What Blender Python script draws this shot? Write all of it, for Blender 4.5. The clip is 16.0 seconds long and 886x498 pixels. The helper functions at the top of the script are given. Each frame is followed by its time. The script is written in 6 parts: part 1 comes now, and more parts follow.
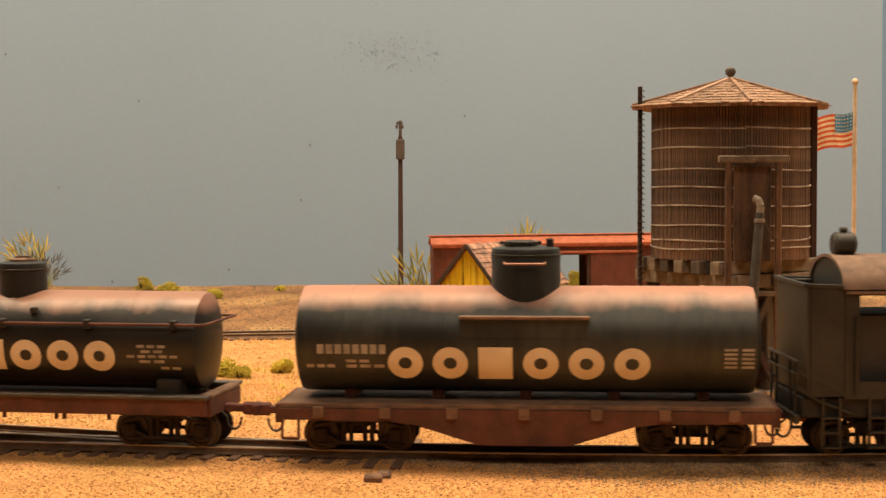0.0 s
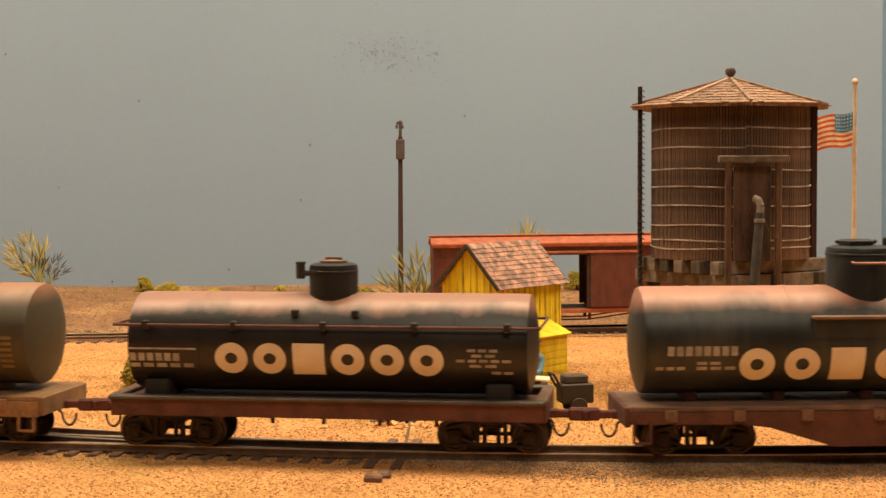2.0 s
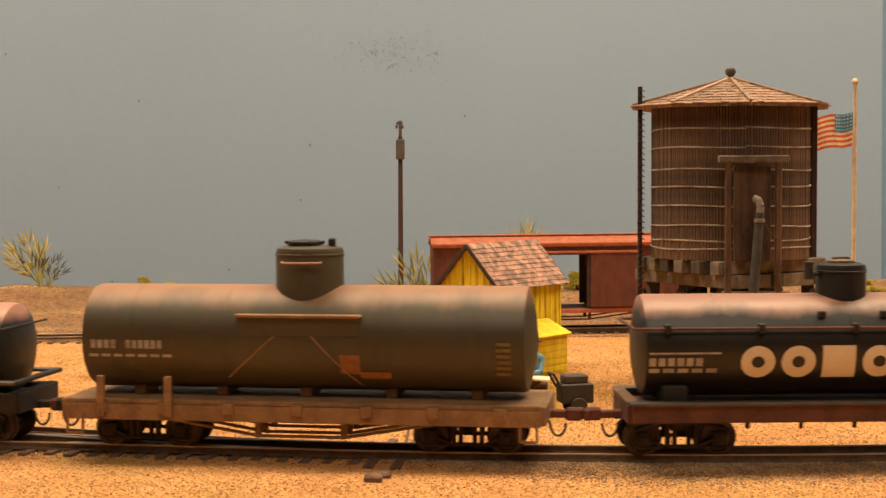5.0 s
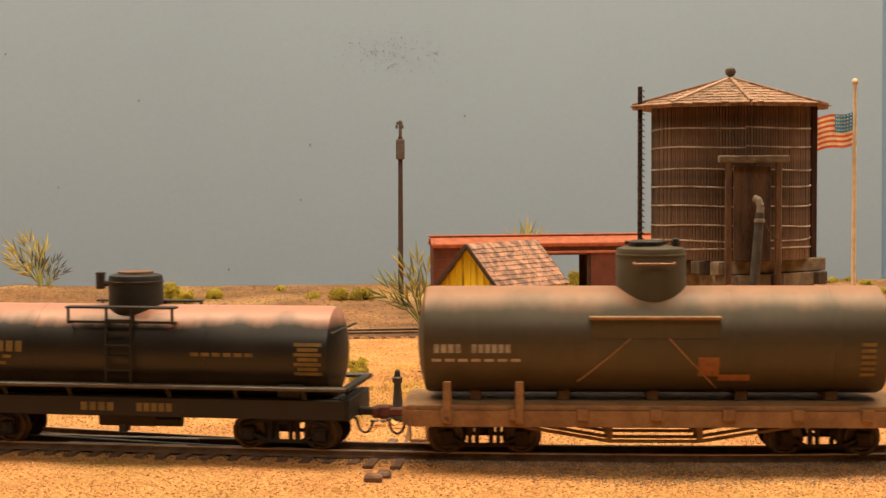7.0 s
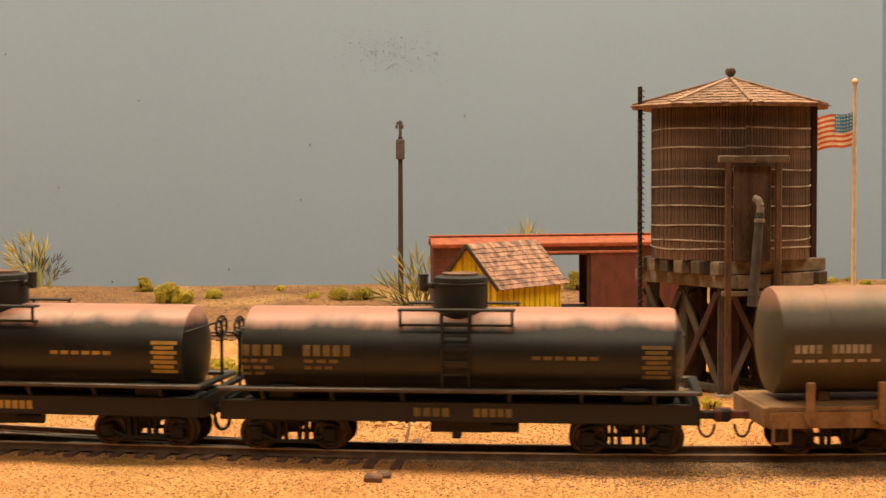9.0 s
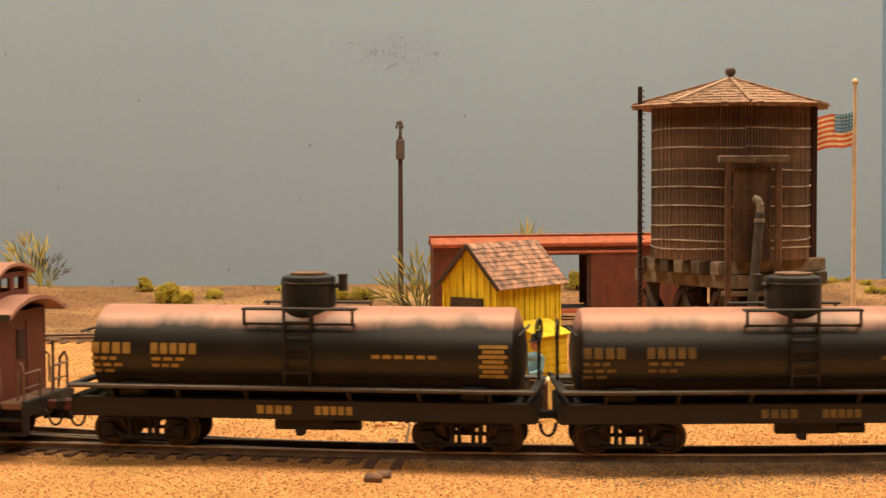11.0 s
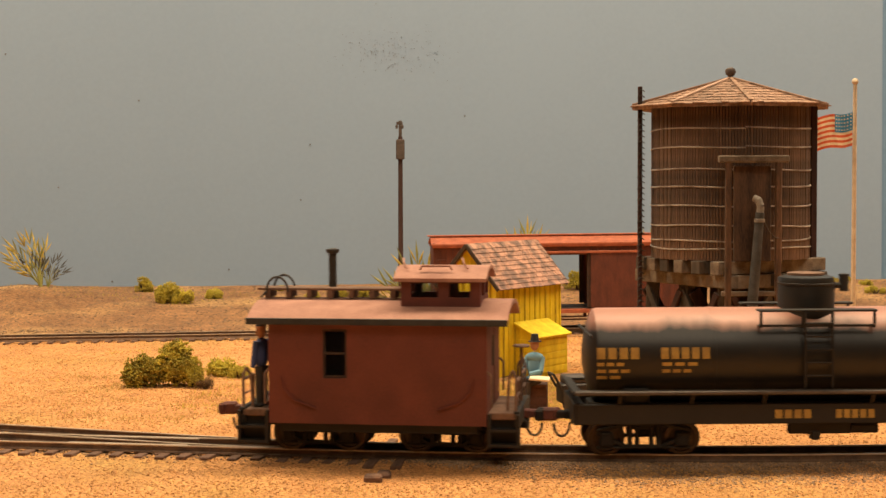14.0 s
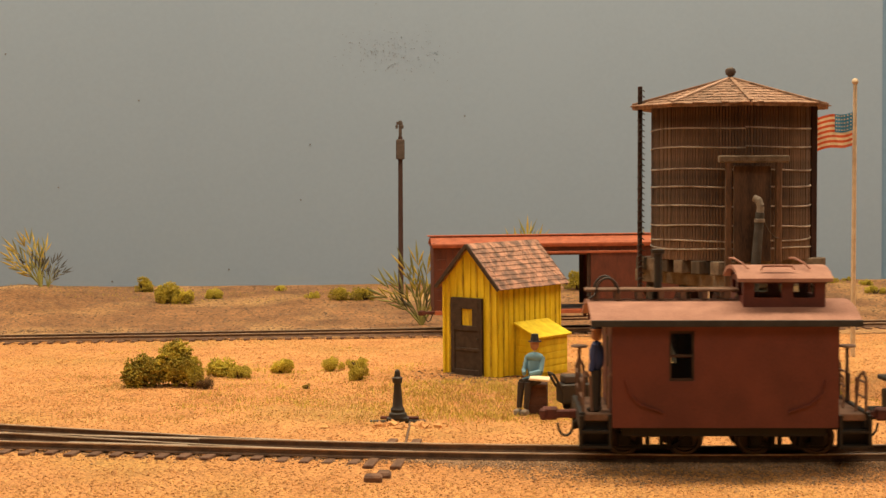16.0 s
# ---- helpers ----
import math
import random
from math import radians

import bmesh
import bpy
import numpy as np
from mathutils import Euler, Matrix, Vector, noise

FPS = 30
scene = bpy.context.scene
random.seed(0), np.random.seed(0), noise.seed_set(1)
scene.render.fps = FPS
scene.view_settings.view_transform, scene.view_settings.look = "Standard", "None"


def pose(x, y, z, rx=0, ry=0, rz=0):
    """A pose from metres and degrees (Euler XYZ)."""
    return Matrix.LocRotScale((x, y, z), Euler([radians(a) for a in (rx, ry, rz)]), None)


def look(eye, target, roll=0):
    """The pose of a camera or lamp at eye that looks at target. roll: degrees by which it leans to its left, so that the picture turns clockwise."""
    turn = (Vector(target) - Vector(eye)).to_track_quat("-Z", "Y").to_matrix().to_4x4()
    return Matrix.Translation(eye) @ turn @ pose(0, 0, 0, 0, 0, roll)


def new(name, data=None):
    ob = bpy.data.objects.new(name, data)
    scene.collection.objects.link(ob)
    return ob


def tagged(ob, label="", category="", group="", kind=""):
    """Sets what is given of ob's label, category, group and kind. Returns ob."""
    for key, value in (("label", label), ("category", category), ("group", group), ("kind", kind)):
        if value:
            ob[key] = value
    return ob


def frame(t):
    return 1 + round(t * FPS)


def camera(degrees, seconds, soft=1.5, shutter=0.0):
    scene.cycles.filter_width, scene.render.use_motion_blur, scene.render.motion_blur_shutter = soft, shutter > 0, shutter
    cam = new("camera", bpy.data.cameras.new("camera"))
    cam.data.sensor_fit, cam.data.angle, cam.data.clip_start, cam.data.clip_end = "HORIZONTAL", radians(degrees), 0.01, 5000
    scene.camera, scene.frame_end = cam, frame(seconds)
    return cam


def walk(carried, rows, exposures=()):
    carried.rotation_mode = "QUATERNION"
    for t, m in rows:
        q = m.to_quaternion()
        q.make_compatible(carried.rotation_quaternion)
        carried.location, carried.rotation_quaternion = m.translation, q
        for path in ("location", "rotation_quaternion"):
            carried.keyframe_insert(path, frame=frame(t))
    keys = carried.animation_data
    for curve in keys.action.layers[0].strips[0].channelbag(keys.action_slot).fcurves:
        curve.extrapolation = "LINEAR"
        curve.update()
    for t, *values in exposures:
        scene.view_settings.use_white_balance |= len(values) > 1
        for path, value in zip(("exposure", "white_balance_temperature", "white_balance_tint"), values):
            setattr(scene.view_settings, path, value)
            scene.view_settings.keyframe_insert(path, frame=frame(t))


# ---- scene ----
cam = camera(32.4, 16.0, soft=1.5, shutter=0.5)
walk(cam, [(0.0, pose(0, 0, 0.0649, 87.116, 0.56, 0)), (16.0, pose(0, 0, 0.0649, 87.116, 0.56, 0))], exposures=[(0.0, 0.0), (2.0, -0.03), (3.5, -0.10), (7.0, 0.0), (9.0, 0.0), (12.5, -0.05), (14.0, -0.08), (15.0, -0.18), (16.0, -0.25)])

# ---- world and lamps: a model railway in a closed room under a strip lamp ----
world = bpy.data.worlds.new("room_air")
scene.world = world
world.use_nodes = True
world.node_tree.nodes["Background"].inputs[0].default_value = (1.0, 0.82, 0.62, 1)
world.node_tree.nodes["Background"].inputs[1].default_value = 0.05


def area_lamp(name, eye, target, sx, sy, watts, colour):
    data = bpy.data.lights.new(name, "AREA")
    data.shape, data.size, data.size_y, data.energy, data.color = "RECTANGLE", sx, sy, watts, colour
    ob = new(name, data)
    ob.matrix_world = look(eye, target)
    return ob


area_lamp("layout_strip_lamp", (0.05, 0.51, 0.64), (0.05, 0.47, 0.0), 1.5, 0.12, 15.6, (1.0, 0.785, 0.515))
# Unseen fill lamp, added behind the camera to brighten front-facing sides.
area_lamp("room_ceiling_lamp", (0.1, -0.58, 1.22), (0.1, 0.27, 0.0), 0.9, 0.6, 9.0, (1.0, 0.82, 0.60))


# ---- materials ----
def mat(name, c1, c2=None, rough=0.7, metal=0.0, scale=300.0, fine=2500.0, bump=0.3, mix=0.5, stretch=(1, 1, 1), vary=0.0, spread=0.18, coat=0.0, dist=0.0002):
    """A procedural paint or stone: two colours in two scales of noise, with relief; vary changes alike pieces."""
    m = bpy.data.materials.new(name)
    m.use_nodes = True
    nt = m.node_tree
    N, L = nt.nodes, nt.links
    bsdf = N["Principled BSDF"]
    c2 = c2 or tuple(v * 0.6 for v in c1)
    tc = N.new("ShaderNodeTexCoord")
    mp = N.new("ShaderNodeMapping")
    mp.inputs["Scale"].default_value = stretch
    L.new(tc.outputs["Object"], mp.inputs["Vector"])
    n1, n2 = N.new("ShaderNodeTexNoise"), N.new("ShaderNodeTexNoise")
    n1.inputs["Scale"].default_value, n1.inputs["Detail"].default_value = scale, 6
    n2.inputs["Scale"].default_value, n2.inputs["Detail"].default_value = fine, 3
    for n in (n1, n2):
        L.new(mp.outputs[0], n.inputs["Vector"])
    add = N.new("ShaderNodeMath")
    add.operation = "MULTIPLY_ADD"
    L.new(n2.outputs["Fac"], add.inputs[0])
    add.inputs[1].default_value = 0.5
    L.new(n1.outputs["Fac"], add.inputs[2])
    ramp = N.new("ShaderNodeMapRange")
    ramp.inputs["From Min"].default_value, ramp.inputs["From Max"].default_value = 0.75 - spread - (mix - 0.5) * 0.5, 0.75 + spread - (mix - 0.5) * 0.5
    L.new(add.outputs[0], ramp.inputs["Value"])
    cm = N.new("ShaderNodeMix")
    cm.data_type = "RGBA"
    cm.inputs["A"].default_value, cm.inputs["B"].default_value = (*c1, 1), (*c2, 1)
    L.new(ramp.outputs[0], cm.inputs["Factor"])
    out = cm.outputs["Result"]
    if vary:
        oi, geo = N.new("ShaderNodeObjectInfo"), N.new("ShaderNodeNewGeometry")
        sm = N.new("ShaderNodeMath")
        sm.operation = "ADD"
        L.new(oi.outputs["Random"], sm.inputs[0])
        L.new(geo.outputs["Random Per Island"], sm.inputs[1])
        mr = N.new("ShaderNodeMapRange")
        mr.inputs["From Max"].default_value = 2.0
        mr.inputs["To Min"].default_value, mr.inputs["To Max"].default_value = 1 - vary, 1 + vary
        L.new(sm.outputs[0], mr.inputs["Value"])
        hv = N.new("ShaderNodeHueSaturation")
        L.new(mr.outputs[0], hv.inputs["Value"])
        L.new(out, hv.inputs["Color"])
        out = hv.outputs[0]
    L.new(out, bsdf.inputs["Base Color"])
    rr = N.new("ShaderNodeMapRange")
    rr.inputs["To Min"].default_value, rr.inputs["To Max"].default_value = max(rough - 0.12, 0.05), min(rough + 0.12, 1.0)
    L.new(n1.outputs["Fac"], rr.inputs["Value"])
    L.new(rr.outputs[0], bsdf.inputs["Roughness"])
    bsdf.inputs["Metallic"].default_value = metal
    bsdf.inputs["Coat Weight"].default_value = coat
    if bump:
        bp = N.new("ShaderNodeBump")
        bp.inputs["Strength"].default_value, bp.inputs["Distance"].default_value = bump, dist
        L.new(add.outputs[0], bp.inputs["Height"])
        L.new(bp.outputs[0], bsdf.inputs["Normal"])
    return m


def grain_mat(name, c1, c2, patch, cell, seed):
    """Loose scenery grit: every grain has its own tone, with wide stained patches."""
    m = mat(name, c1, c2, 0.95, scale=45, fine=900, bump=0.6, spread=0.22, mix=0.48, dist=0.0004)
    nt = m.node_tree
    N, L = nt.nodes, nt.links
    bsdf = N["Principled BSDF"]
    src = bsdf.inputs["Base Color"].links[0].from_socket
    tc = N.new("ShaderNodeTexCoord")
    vo = N.new("ShaderNodeTexVoronoi")
    vo.inputs["Scale"].default_value = cell
    L.new(tc.outputs["Object"], vo.inputs["Vector"])
    sp = N.new("ShaderNodeSeparateColor")
    L.new(vo.outputs["Color"], sp.inputs[0])
    mr = N.new("ShaderNodeMapRange")
    mr.inputs["To Min"].default_value, mr.inputs["To Max"].default_value = 0.62, 1.42
    L.new(sp.outputs[0], mr.inputs["Value"])
    ns = N.new("ShaderNodeTexNoise")
    ns.inputs["Scale"].default_value, ns.inputs["Detail"].default_value = 16.0 + seed, 5
    L.new(tc.outputs["Object"], ns.inputs["Vector"])
    pr = N.new("ShaderNodeMapRange")
    pr.inputs["From Min"].default_value, pr.inputs["From Max"].default_value = 0.50, 0.72
    L.new(ns.outputs["Fac"], pr.inputs["Value"])
    pm = N.new("ShaderNodeMix")
    pm.data_type = "RGBA"
    pm.inputs["B"].default_value = (*patch, 1)
    L.new(pr.outputs[0], pm.inputs["Factor"])
    L.new(src, pm.inputs["A"])
    hv = N.new("ShaderNodeHueSaturation")
    L.new(pm.outputs["Result"], hv.inputs["Color"])
    L.new(mr.outputs[0], hv.inputs["Value"])
    L.new(hv.outputs[0], bsdf.inputs["Base Color"])
    return m


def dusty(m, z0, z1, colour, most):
    """Settled dust and chalk, brightened as a painted highlight, along the top of a tank, with a ragged, streaky edge;
    heights in millimetres.
    """
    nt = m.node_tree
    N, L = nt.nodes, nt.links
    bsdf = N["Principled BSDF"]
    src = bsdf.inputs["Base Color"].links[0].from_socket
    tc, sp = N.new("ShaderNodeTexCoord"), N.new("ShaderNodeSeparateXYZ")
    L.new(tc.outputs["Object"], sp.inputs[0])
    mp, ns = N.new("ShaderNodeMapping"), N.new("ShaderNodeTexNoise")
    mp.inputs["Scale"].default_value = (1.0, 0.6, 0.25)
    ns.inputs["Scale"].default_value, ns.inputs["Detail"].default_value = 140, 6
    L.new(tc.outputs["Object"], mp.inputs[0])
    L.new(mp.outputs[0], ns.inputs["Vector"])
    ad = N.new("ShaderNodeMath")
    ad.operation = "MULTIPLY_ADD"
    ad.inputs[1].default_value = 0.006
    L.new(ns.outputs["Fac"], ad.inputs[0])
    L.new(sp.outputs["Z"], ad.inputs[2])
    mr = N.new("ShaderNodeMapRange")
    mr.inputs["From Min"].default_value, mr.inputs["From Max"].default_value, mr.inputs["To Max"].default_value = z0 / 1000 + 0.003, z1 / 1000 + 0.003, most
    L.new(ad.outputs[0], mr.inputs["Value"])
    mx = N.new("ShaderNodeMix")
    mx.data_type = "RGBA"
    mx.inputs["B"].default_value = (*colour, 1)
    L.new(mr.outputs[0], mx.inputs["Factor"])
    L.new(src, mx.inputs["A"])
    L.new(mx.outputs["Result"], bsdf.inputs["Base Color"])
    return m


M = {}
M["ground"] = grain_mat("sandy_ground", (0.56, 0.275, 0.092), (0.39, 0.172, 0.054), (0.38, 0.223, 0.057), 2000, 0)
M["soil"] = grain_mat("brown_soil", (0.30, 0.145, 0.056), (0.14, 0.066, 0.027), (0.42, 0.25, 0.10), 1000, 5)
M["pebble"] = mat("sand_grain", (0.65, 0.355, 0.135), (0.46, 0.22, 0.078), 0.9, vary=0.40, scale=200)
M["ballast"] = mat("dark_ballast_grain", (0.34, 0.22, 0.13), (0.16, 0.10, 0.06), 0.9, vary=0.5, scale=200)
M["tie"] = mat("weathered_tie_wood", (0.19, 0.10, 0.06), (0.085, 0.045, 0.03), 0.9, scale=250, vary=0.3, stretch=(3, 0.5, 3))
M["rail"] = mat("rusty_rail_side", (0.17, 0.095, 0.052), (0.085, 0.048, 0.03), 0.8, scale=400)
M["railhead"] = mat("worn_steel_rail_head", (0.66, 0.52, 0.38), (0.42, 0.30, 0.20), 0.42, 0.45, scale=120)
M["backdrop"] = mat("blue_grey_wall_paint", (0.236, 0.318, 0.438), (0.223, 0.300, 0.414), 0.9, scale=5, fine=500, bump=0.08)
M["backdrop_blue"] = mat("bluer_wall_paint", (0.17, 0.29, 0.44), (0.15, 0.26, 0.40), 0.9, scale=5, fine=500, bump=0.08)
M["smudge"] = mat("sooty_smudge", (0.17, 0.18, 0.20), (0.12, 0.12, 0.13), 0.95, scale=400)
M["room"] = mat("room_plaster", (0.55, 0.50, 0.43), (0.50, 0.45, 0.38), 0.9, scale=3, fine=60, bump=0.05)
M["yellow"] = mat("yellow_board_paint", (0.88, 0.67, 0.02), (0.60, 0.42, 0.012), 0.75, scale=350, stretch=(1, 1, 0.25), vary=0.10, mix=0.35, spread=0.25)
M["yellow_dirt"] = mat("dirty_yellow_batten", (0.74, 0.53, 0.015), (0.34, 0.22, 0.012), 0.8, scale=500, stretch=(1, 1, 0.2))
M["brown_door"] = mat("dark_brown_door_paint", (0.055, 0.033, 0.022), (0.035, 0.02, 0.014), 0.7, scale=500)
M["shingle"] = mat("weathered_shingle", (0.44, 0.235, 0.16), (0.15, 0.095, 0.078), 0.9, scale=300, vary=0.30, fine=2500, spread=0.12)
M["tank_shingle"] = mat("tan_shingle", (0.36, 0.215, 0.14), (0.15, 0.09, 0.06), 0.9, scale=500, vary=0.35)
M["ridge_cap"] = mat("pinkish_ridge_board", (0.46, 0.30, 0.22), (0.30, 0.19, 0.14), 0.85, scale=400)
M["stave"] = mat("tank_stave_wood", (0.160, 0.086, 0.048), (0.040, 0.026, 0.019), 0.85, scale=200, stretch=(1, 1, 0.16), vary=0.42, spread=0.16)
M["hoop"] = mat("grey_iron_hoop", (0.56, 0.49, 0.42), (0.20, 0.15, 0.11), 0.5, 0.3, scale=160)
M["timber"] = mat("grey_brown_timber", (0.110, 0.084, 0.060), (0.045, 0.033, 0.024), 0.9, scale=260, stretch=(1, 1, 0.2), vary=0.25)
M["timber_light"] = mat("bleached_timber", (0.23, 0.18, 0.13), (0.11, 0.08, 0.058), 0.9, scale=260, vary=0.25)
M["spout"] = mat("grey_blue_iron_spout", (0.085, 0.085, 0.085), (0.045, 0.042, 0.04), 0.6, 0.2, scale=250)
M["spout_light"] = mat("dusty_iron_elbow", (0.32, 0.27, 0.22), (0.18, 0.15, 0.12), 0.7, scale=250)
M["black_iron"] = mat("black_iron", (0.022, 0.019, 0.017), (0.035, 0.028, 0.022), 0.6, scale=300)
M["wire"] = mat("thin_wire", (0.16, 0.13, 0.10), (0.1, 0.08, 0.06), 0.6, 0.5)
M["boxcar"] = mat("boxcar_red_paint", (0.120, 0.028, 0.014), (0.07, 0.018, 0.010), 0.7, scale=250, stretch=(1, 1, 0.3), vary=0.12)
M["boxcar_trim"] = mat("bright_boxcar_red", (0.42, 0.115, 0.05), (0.27, 0.07, 0.033), 0.65, scale=250)
M["boxcar_in"] = mat("dark_boxcar_lining", (0.06, 0.03, 0.02), (0.03, 0.018, 0.012), 0.85)
M["flagpole"] = mat("cream_flagpole_paint", (0.66, 0.52, 0.36), (0.50, 0.37, 0.24), 0.6, scale=300)
M["flag_red"] = mat("flag_red_cloth", (0.72, 0.13, 0.04), (0.60, 0.10, 0.035), 0.9, scale=800)
M["flag_white"] = mat("flag_white_cloth", (0.88, 0.72, 0.50), (0.76, 0.60, 0.40), 0.9, scale=800)
M["flag_blue"] = mat("flag_blue_cloth", (0.06, 0.27, 0.48), (0.045, 0.20, 0.38), 0.9, scale=800)
M["pole"] = mat("brown_pole_wood", (0.06, 0.024, 0.018), (0.034, 0.015, 0.011), 0.85, scale=300, stretch=(1, 1, 0.2))
M["pole_grey"] = mat("grey_pole_box", (0.085, 0.06, 0.048), (0.045, 0.033, 0.027), 0.7)
M["bush"] = mat("olive_foam_foliage", (0.46, 0.36, 0.030), (0.19, 0.15, 0.018), 0.95, scale=250, vary=0.45, fine=1800, bump=0.8)
M["bush_bright"] = mat("yellow_green_foam", (0.56, 0.46, 0.05), (0.34, 0.28, 0.03), 0.95, scale=250, vary=0.4, bump=0.8)
M["bush_dry"] = mat("dry_brown_foam", (0.17, 0.095, 0.03), (0.09, 0.05, 0.02), 0.95, scale=250, vary=0.4, bump=0.8)
M["leaf"] = mat("yucca_leaf", (0.30, 0.28, 0.07), (0.16, 0.17, 0.06), 0.7, scale=200, vary=0.4)
M["leaf_yellow"] = mat("yellowed_yucca_leaf", (0.60, 0.44, 0.07), (0.36, 0.28, 0.05), 0.7, scale=200, vary=0.35)
M["leaf_dark"] = mat("dark_yucca_leaf", (0.10, 0.085, 0.045), (0.055, 0.05, 0.03), 0.7, scale=200, vary=0.4)
M["grass"] = mat("straw_fibre", (0.62, 0.42, 0.12), (0.44, 0.28, 0.07), 0.9, vary=0.4)
M["grass_green"] = mat("green_straw_fibre", (0.58, 0.45, 0.075), (0.40, 0.31, 0.05), 0.9, vary=0.4)
M["crate"] = mat("rust_brown_crate", (0.12, 0.05, 0.03), (0.07, 0.03, 0.02), 0.8)
# rolling stock paints
M["navy"] = mat("faded_blue_black_tank_paint", (0.007, 0.009, 0.010), (0.034, 0.035, 0.030), 0.46, scale=55, fine=400, bump=0.06, mix=0.42, spread=0.13, stretch=(1, 1, 0.3))
M["black"] = mat("black_tank_paint", (0.007, 0.006, 0.006), (0.015, 0.012, 0.010), 0.42, scale=60, fine=600, bump=0.05, mix=0.4)
M["sooty"] = mat("dusty_black_tank_paint", (0.008, 0.007, 0.006), (0.017, 0.013, 0.010), 0.45, scale=60, fine=600, bump=0.05, mix=0.4)
M["olive"] = mat("dusty_olive_tank_paint", (0.070, 0.053, 0.026), (0.044, 0.034, 0.018), 0.5, scale=45, fine=500, bump=0.06, stretch=(1, 1, 0.6), spread=0.25)
M["rust_patch"] = mat("rust_patch", (0.30, 0.13, 0.04), (0.20, 0.08, 0.03), 0.9, scale=400)
M["red_frame"] = mat("oxide_red_frame", (0.125, 0.040, 0.022), (0.07, 0.024, 0.015), 0.75, scale=200, fine=1200)
M["tan_frame"] = mat("tan_frame_dust", (0.30, 0.165, 0.075), (0.19, 0.10, 0.045), 0.8, scale=200, fine=1200)
M["deck"] = mat("dusty_brown_deck", (0.22, 0.12, 0.075), (0.12, 0.07, 0.045), 0.85, scale=200, fine=1200)
M["dark_frame"] = mat("grimy_black_frame", (0.009, 0.007, 0.006), (0.019, 0.014, 0.010), 0.7, scale=200)
M["lip"] = mat("grey_worn_lip", (0.10, 0.08, 0.068), (0.06, 0.05, 0.043), 0.5, 0.2, scale=200)
M["truck"] = mat("dusty_truck_iron", (0.045, 0.024, 0.014), (0.018, 0.012, 0.008), 0.85, scale=300)
M["truck_dark"] = mat("black_truck_iron", (0.009, 0.007, 0.006), (0.020, 0.014, 0.010), 0.8, scale=300)
M["wheel"] = mat("worn_wheel_steel", (0.10, 0.07, 0.05), (0.05, 0.034, 0.025), 0.5, 0.6, scale=300)
M["coupler"] = mat("rusty_red_coupler", (0.17, 0.045, 0.03), (0.09, 0.028, 0.02), 0.7, scale=300)
M["cream"] = mat("cream_lettering_paint", (0.72, 0.60, 0.42), (0.62, 0.50, 0.34), 0.6, scale=150, bump=0)
M["white_mark"] = mat("faded_white_marking", (0.40, 0.35, 0.28), (0.22, 0.19, 0.15), 0.7, scale=300, bump=0)
M["gold"] = mat("gold_marking_paint", (0.46, 0.29, 0.06), (0.30, 0.18, 0.04), 0.6, scale=300, bump=0)
M["dim_gold"] = mat("dulled_gold_marking", (0.20, 0.13, 0.035), (0.12, 0.08, 0.025), 0.7, scale=300, bump=0)
M["caboose"] = mat("caboose_oxide_red", (0.150, 0.036, 0.025), (0.105, 0.026, 0.018), 0.6, scale=120, fine=1500, bump=0.1)
M["caboose_roof"] = mat("dusty_caboose_roof", (0.42, 0.215, 0.155), (0.28, 0.135, 0.098), 0.85, scale=150)
M["eave"] = mat("grey_eave_trim", (0.040, 0.040, 0.040), (0.025, 0.024, 0.023), 0.7)
M["loco"] = mat("grimy_locomotive_black", (0.013, 0.012, 0.010), (0.034, 0.029, 0.022), 0.55, scale=80, fine=700)
M["loco_dust"] = mat("dusty_tender_deck", (0.22, 0.13, 0.09), (0.13, 0.08, 0.06), 0.85)
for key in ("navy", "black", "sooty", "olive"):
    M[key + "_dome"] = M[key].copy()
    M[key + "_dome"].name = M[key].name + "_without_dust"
# Pink top bands: dust with the overhead highlight put into its colour.
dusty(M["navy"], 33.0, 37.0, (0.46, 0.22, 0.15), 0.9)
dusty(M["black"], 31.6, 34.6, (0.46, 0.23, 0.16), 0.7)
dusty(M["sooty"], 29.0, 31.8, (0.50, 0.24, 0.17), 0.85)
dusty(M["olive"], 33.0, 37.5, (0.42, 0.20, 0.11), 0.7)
glass = bpy.data.materials.new("window_glass")
glass.use_nodes = True
gb = glass.node_tree.nodes["Principled BSDF"]
gb.inputs["Transmission Weight"].default_value, gb.inputs["Roughness"].default_value, gb.inputs["IOR"].default_value = 1.0, 0.05, 1.2
gb.inputs["Base Color"].default_value = (0.8, 0.85, 0.85, 1)
M["glass"] = glass


# ---- building helpers; all shapes in millimetres ----
def tidy(bm, f=0.001):
    for v in bm.verts:
        v.co *= f


def mesh_of(name, bm, material, smooth=False):
    tidy(bm)
    me = bpy.data.meshes.new(name)
    bm.to_mesh(me)
    bm.free()
    me.materials.append(material)
    if smooth:
        me.polygons.foreach_set("use_smooth", [True] * len(me.polygons))
        me.set_sharp_from_angle(angle=0.7)
    return me


def part(name, bm, material, parent=None, label="", smooth=False):
    ob = new(name, mesh_of(name, bm, M[material], smooth))
    if parent:
        ob.parent = parent
    if label:
        tagged(ob, label)
    return ob


def at(ob, x, y, z, rx=0, ry=0, rz=0, size=1.0):
    ob.matrix_basis = pose(x / 1000, y / 1000, z / 1000, rx, ry, rz) @ Matrix.Scale(size, 4)
    return ob


def thing(name, label, category, group="", kind=""):
    return tagged(new(name), label, category, group, kind)


def B():
    return bmesh.new()


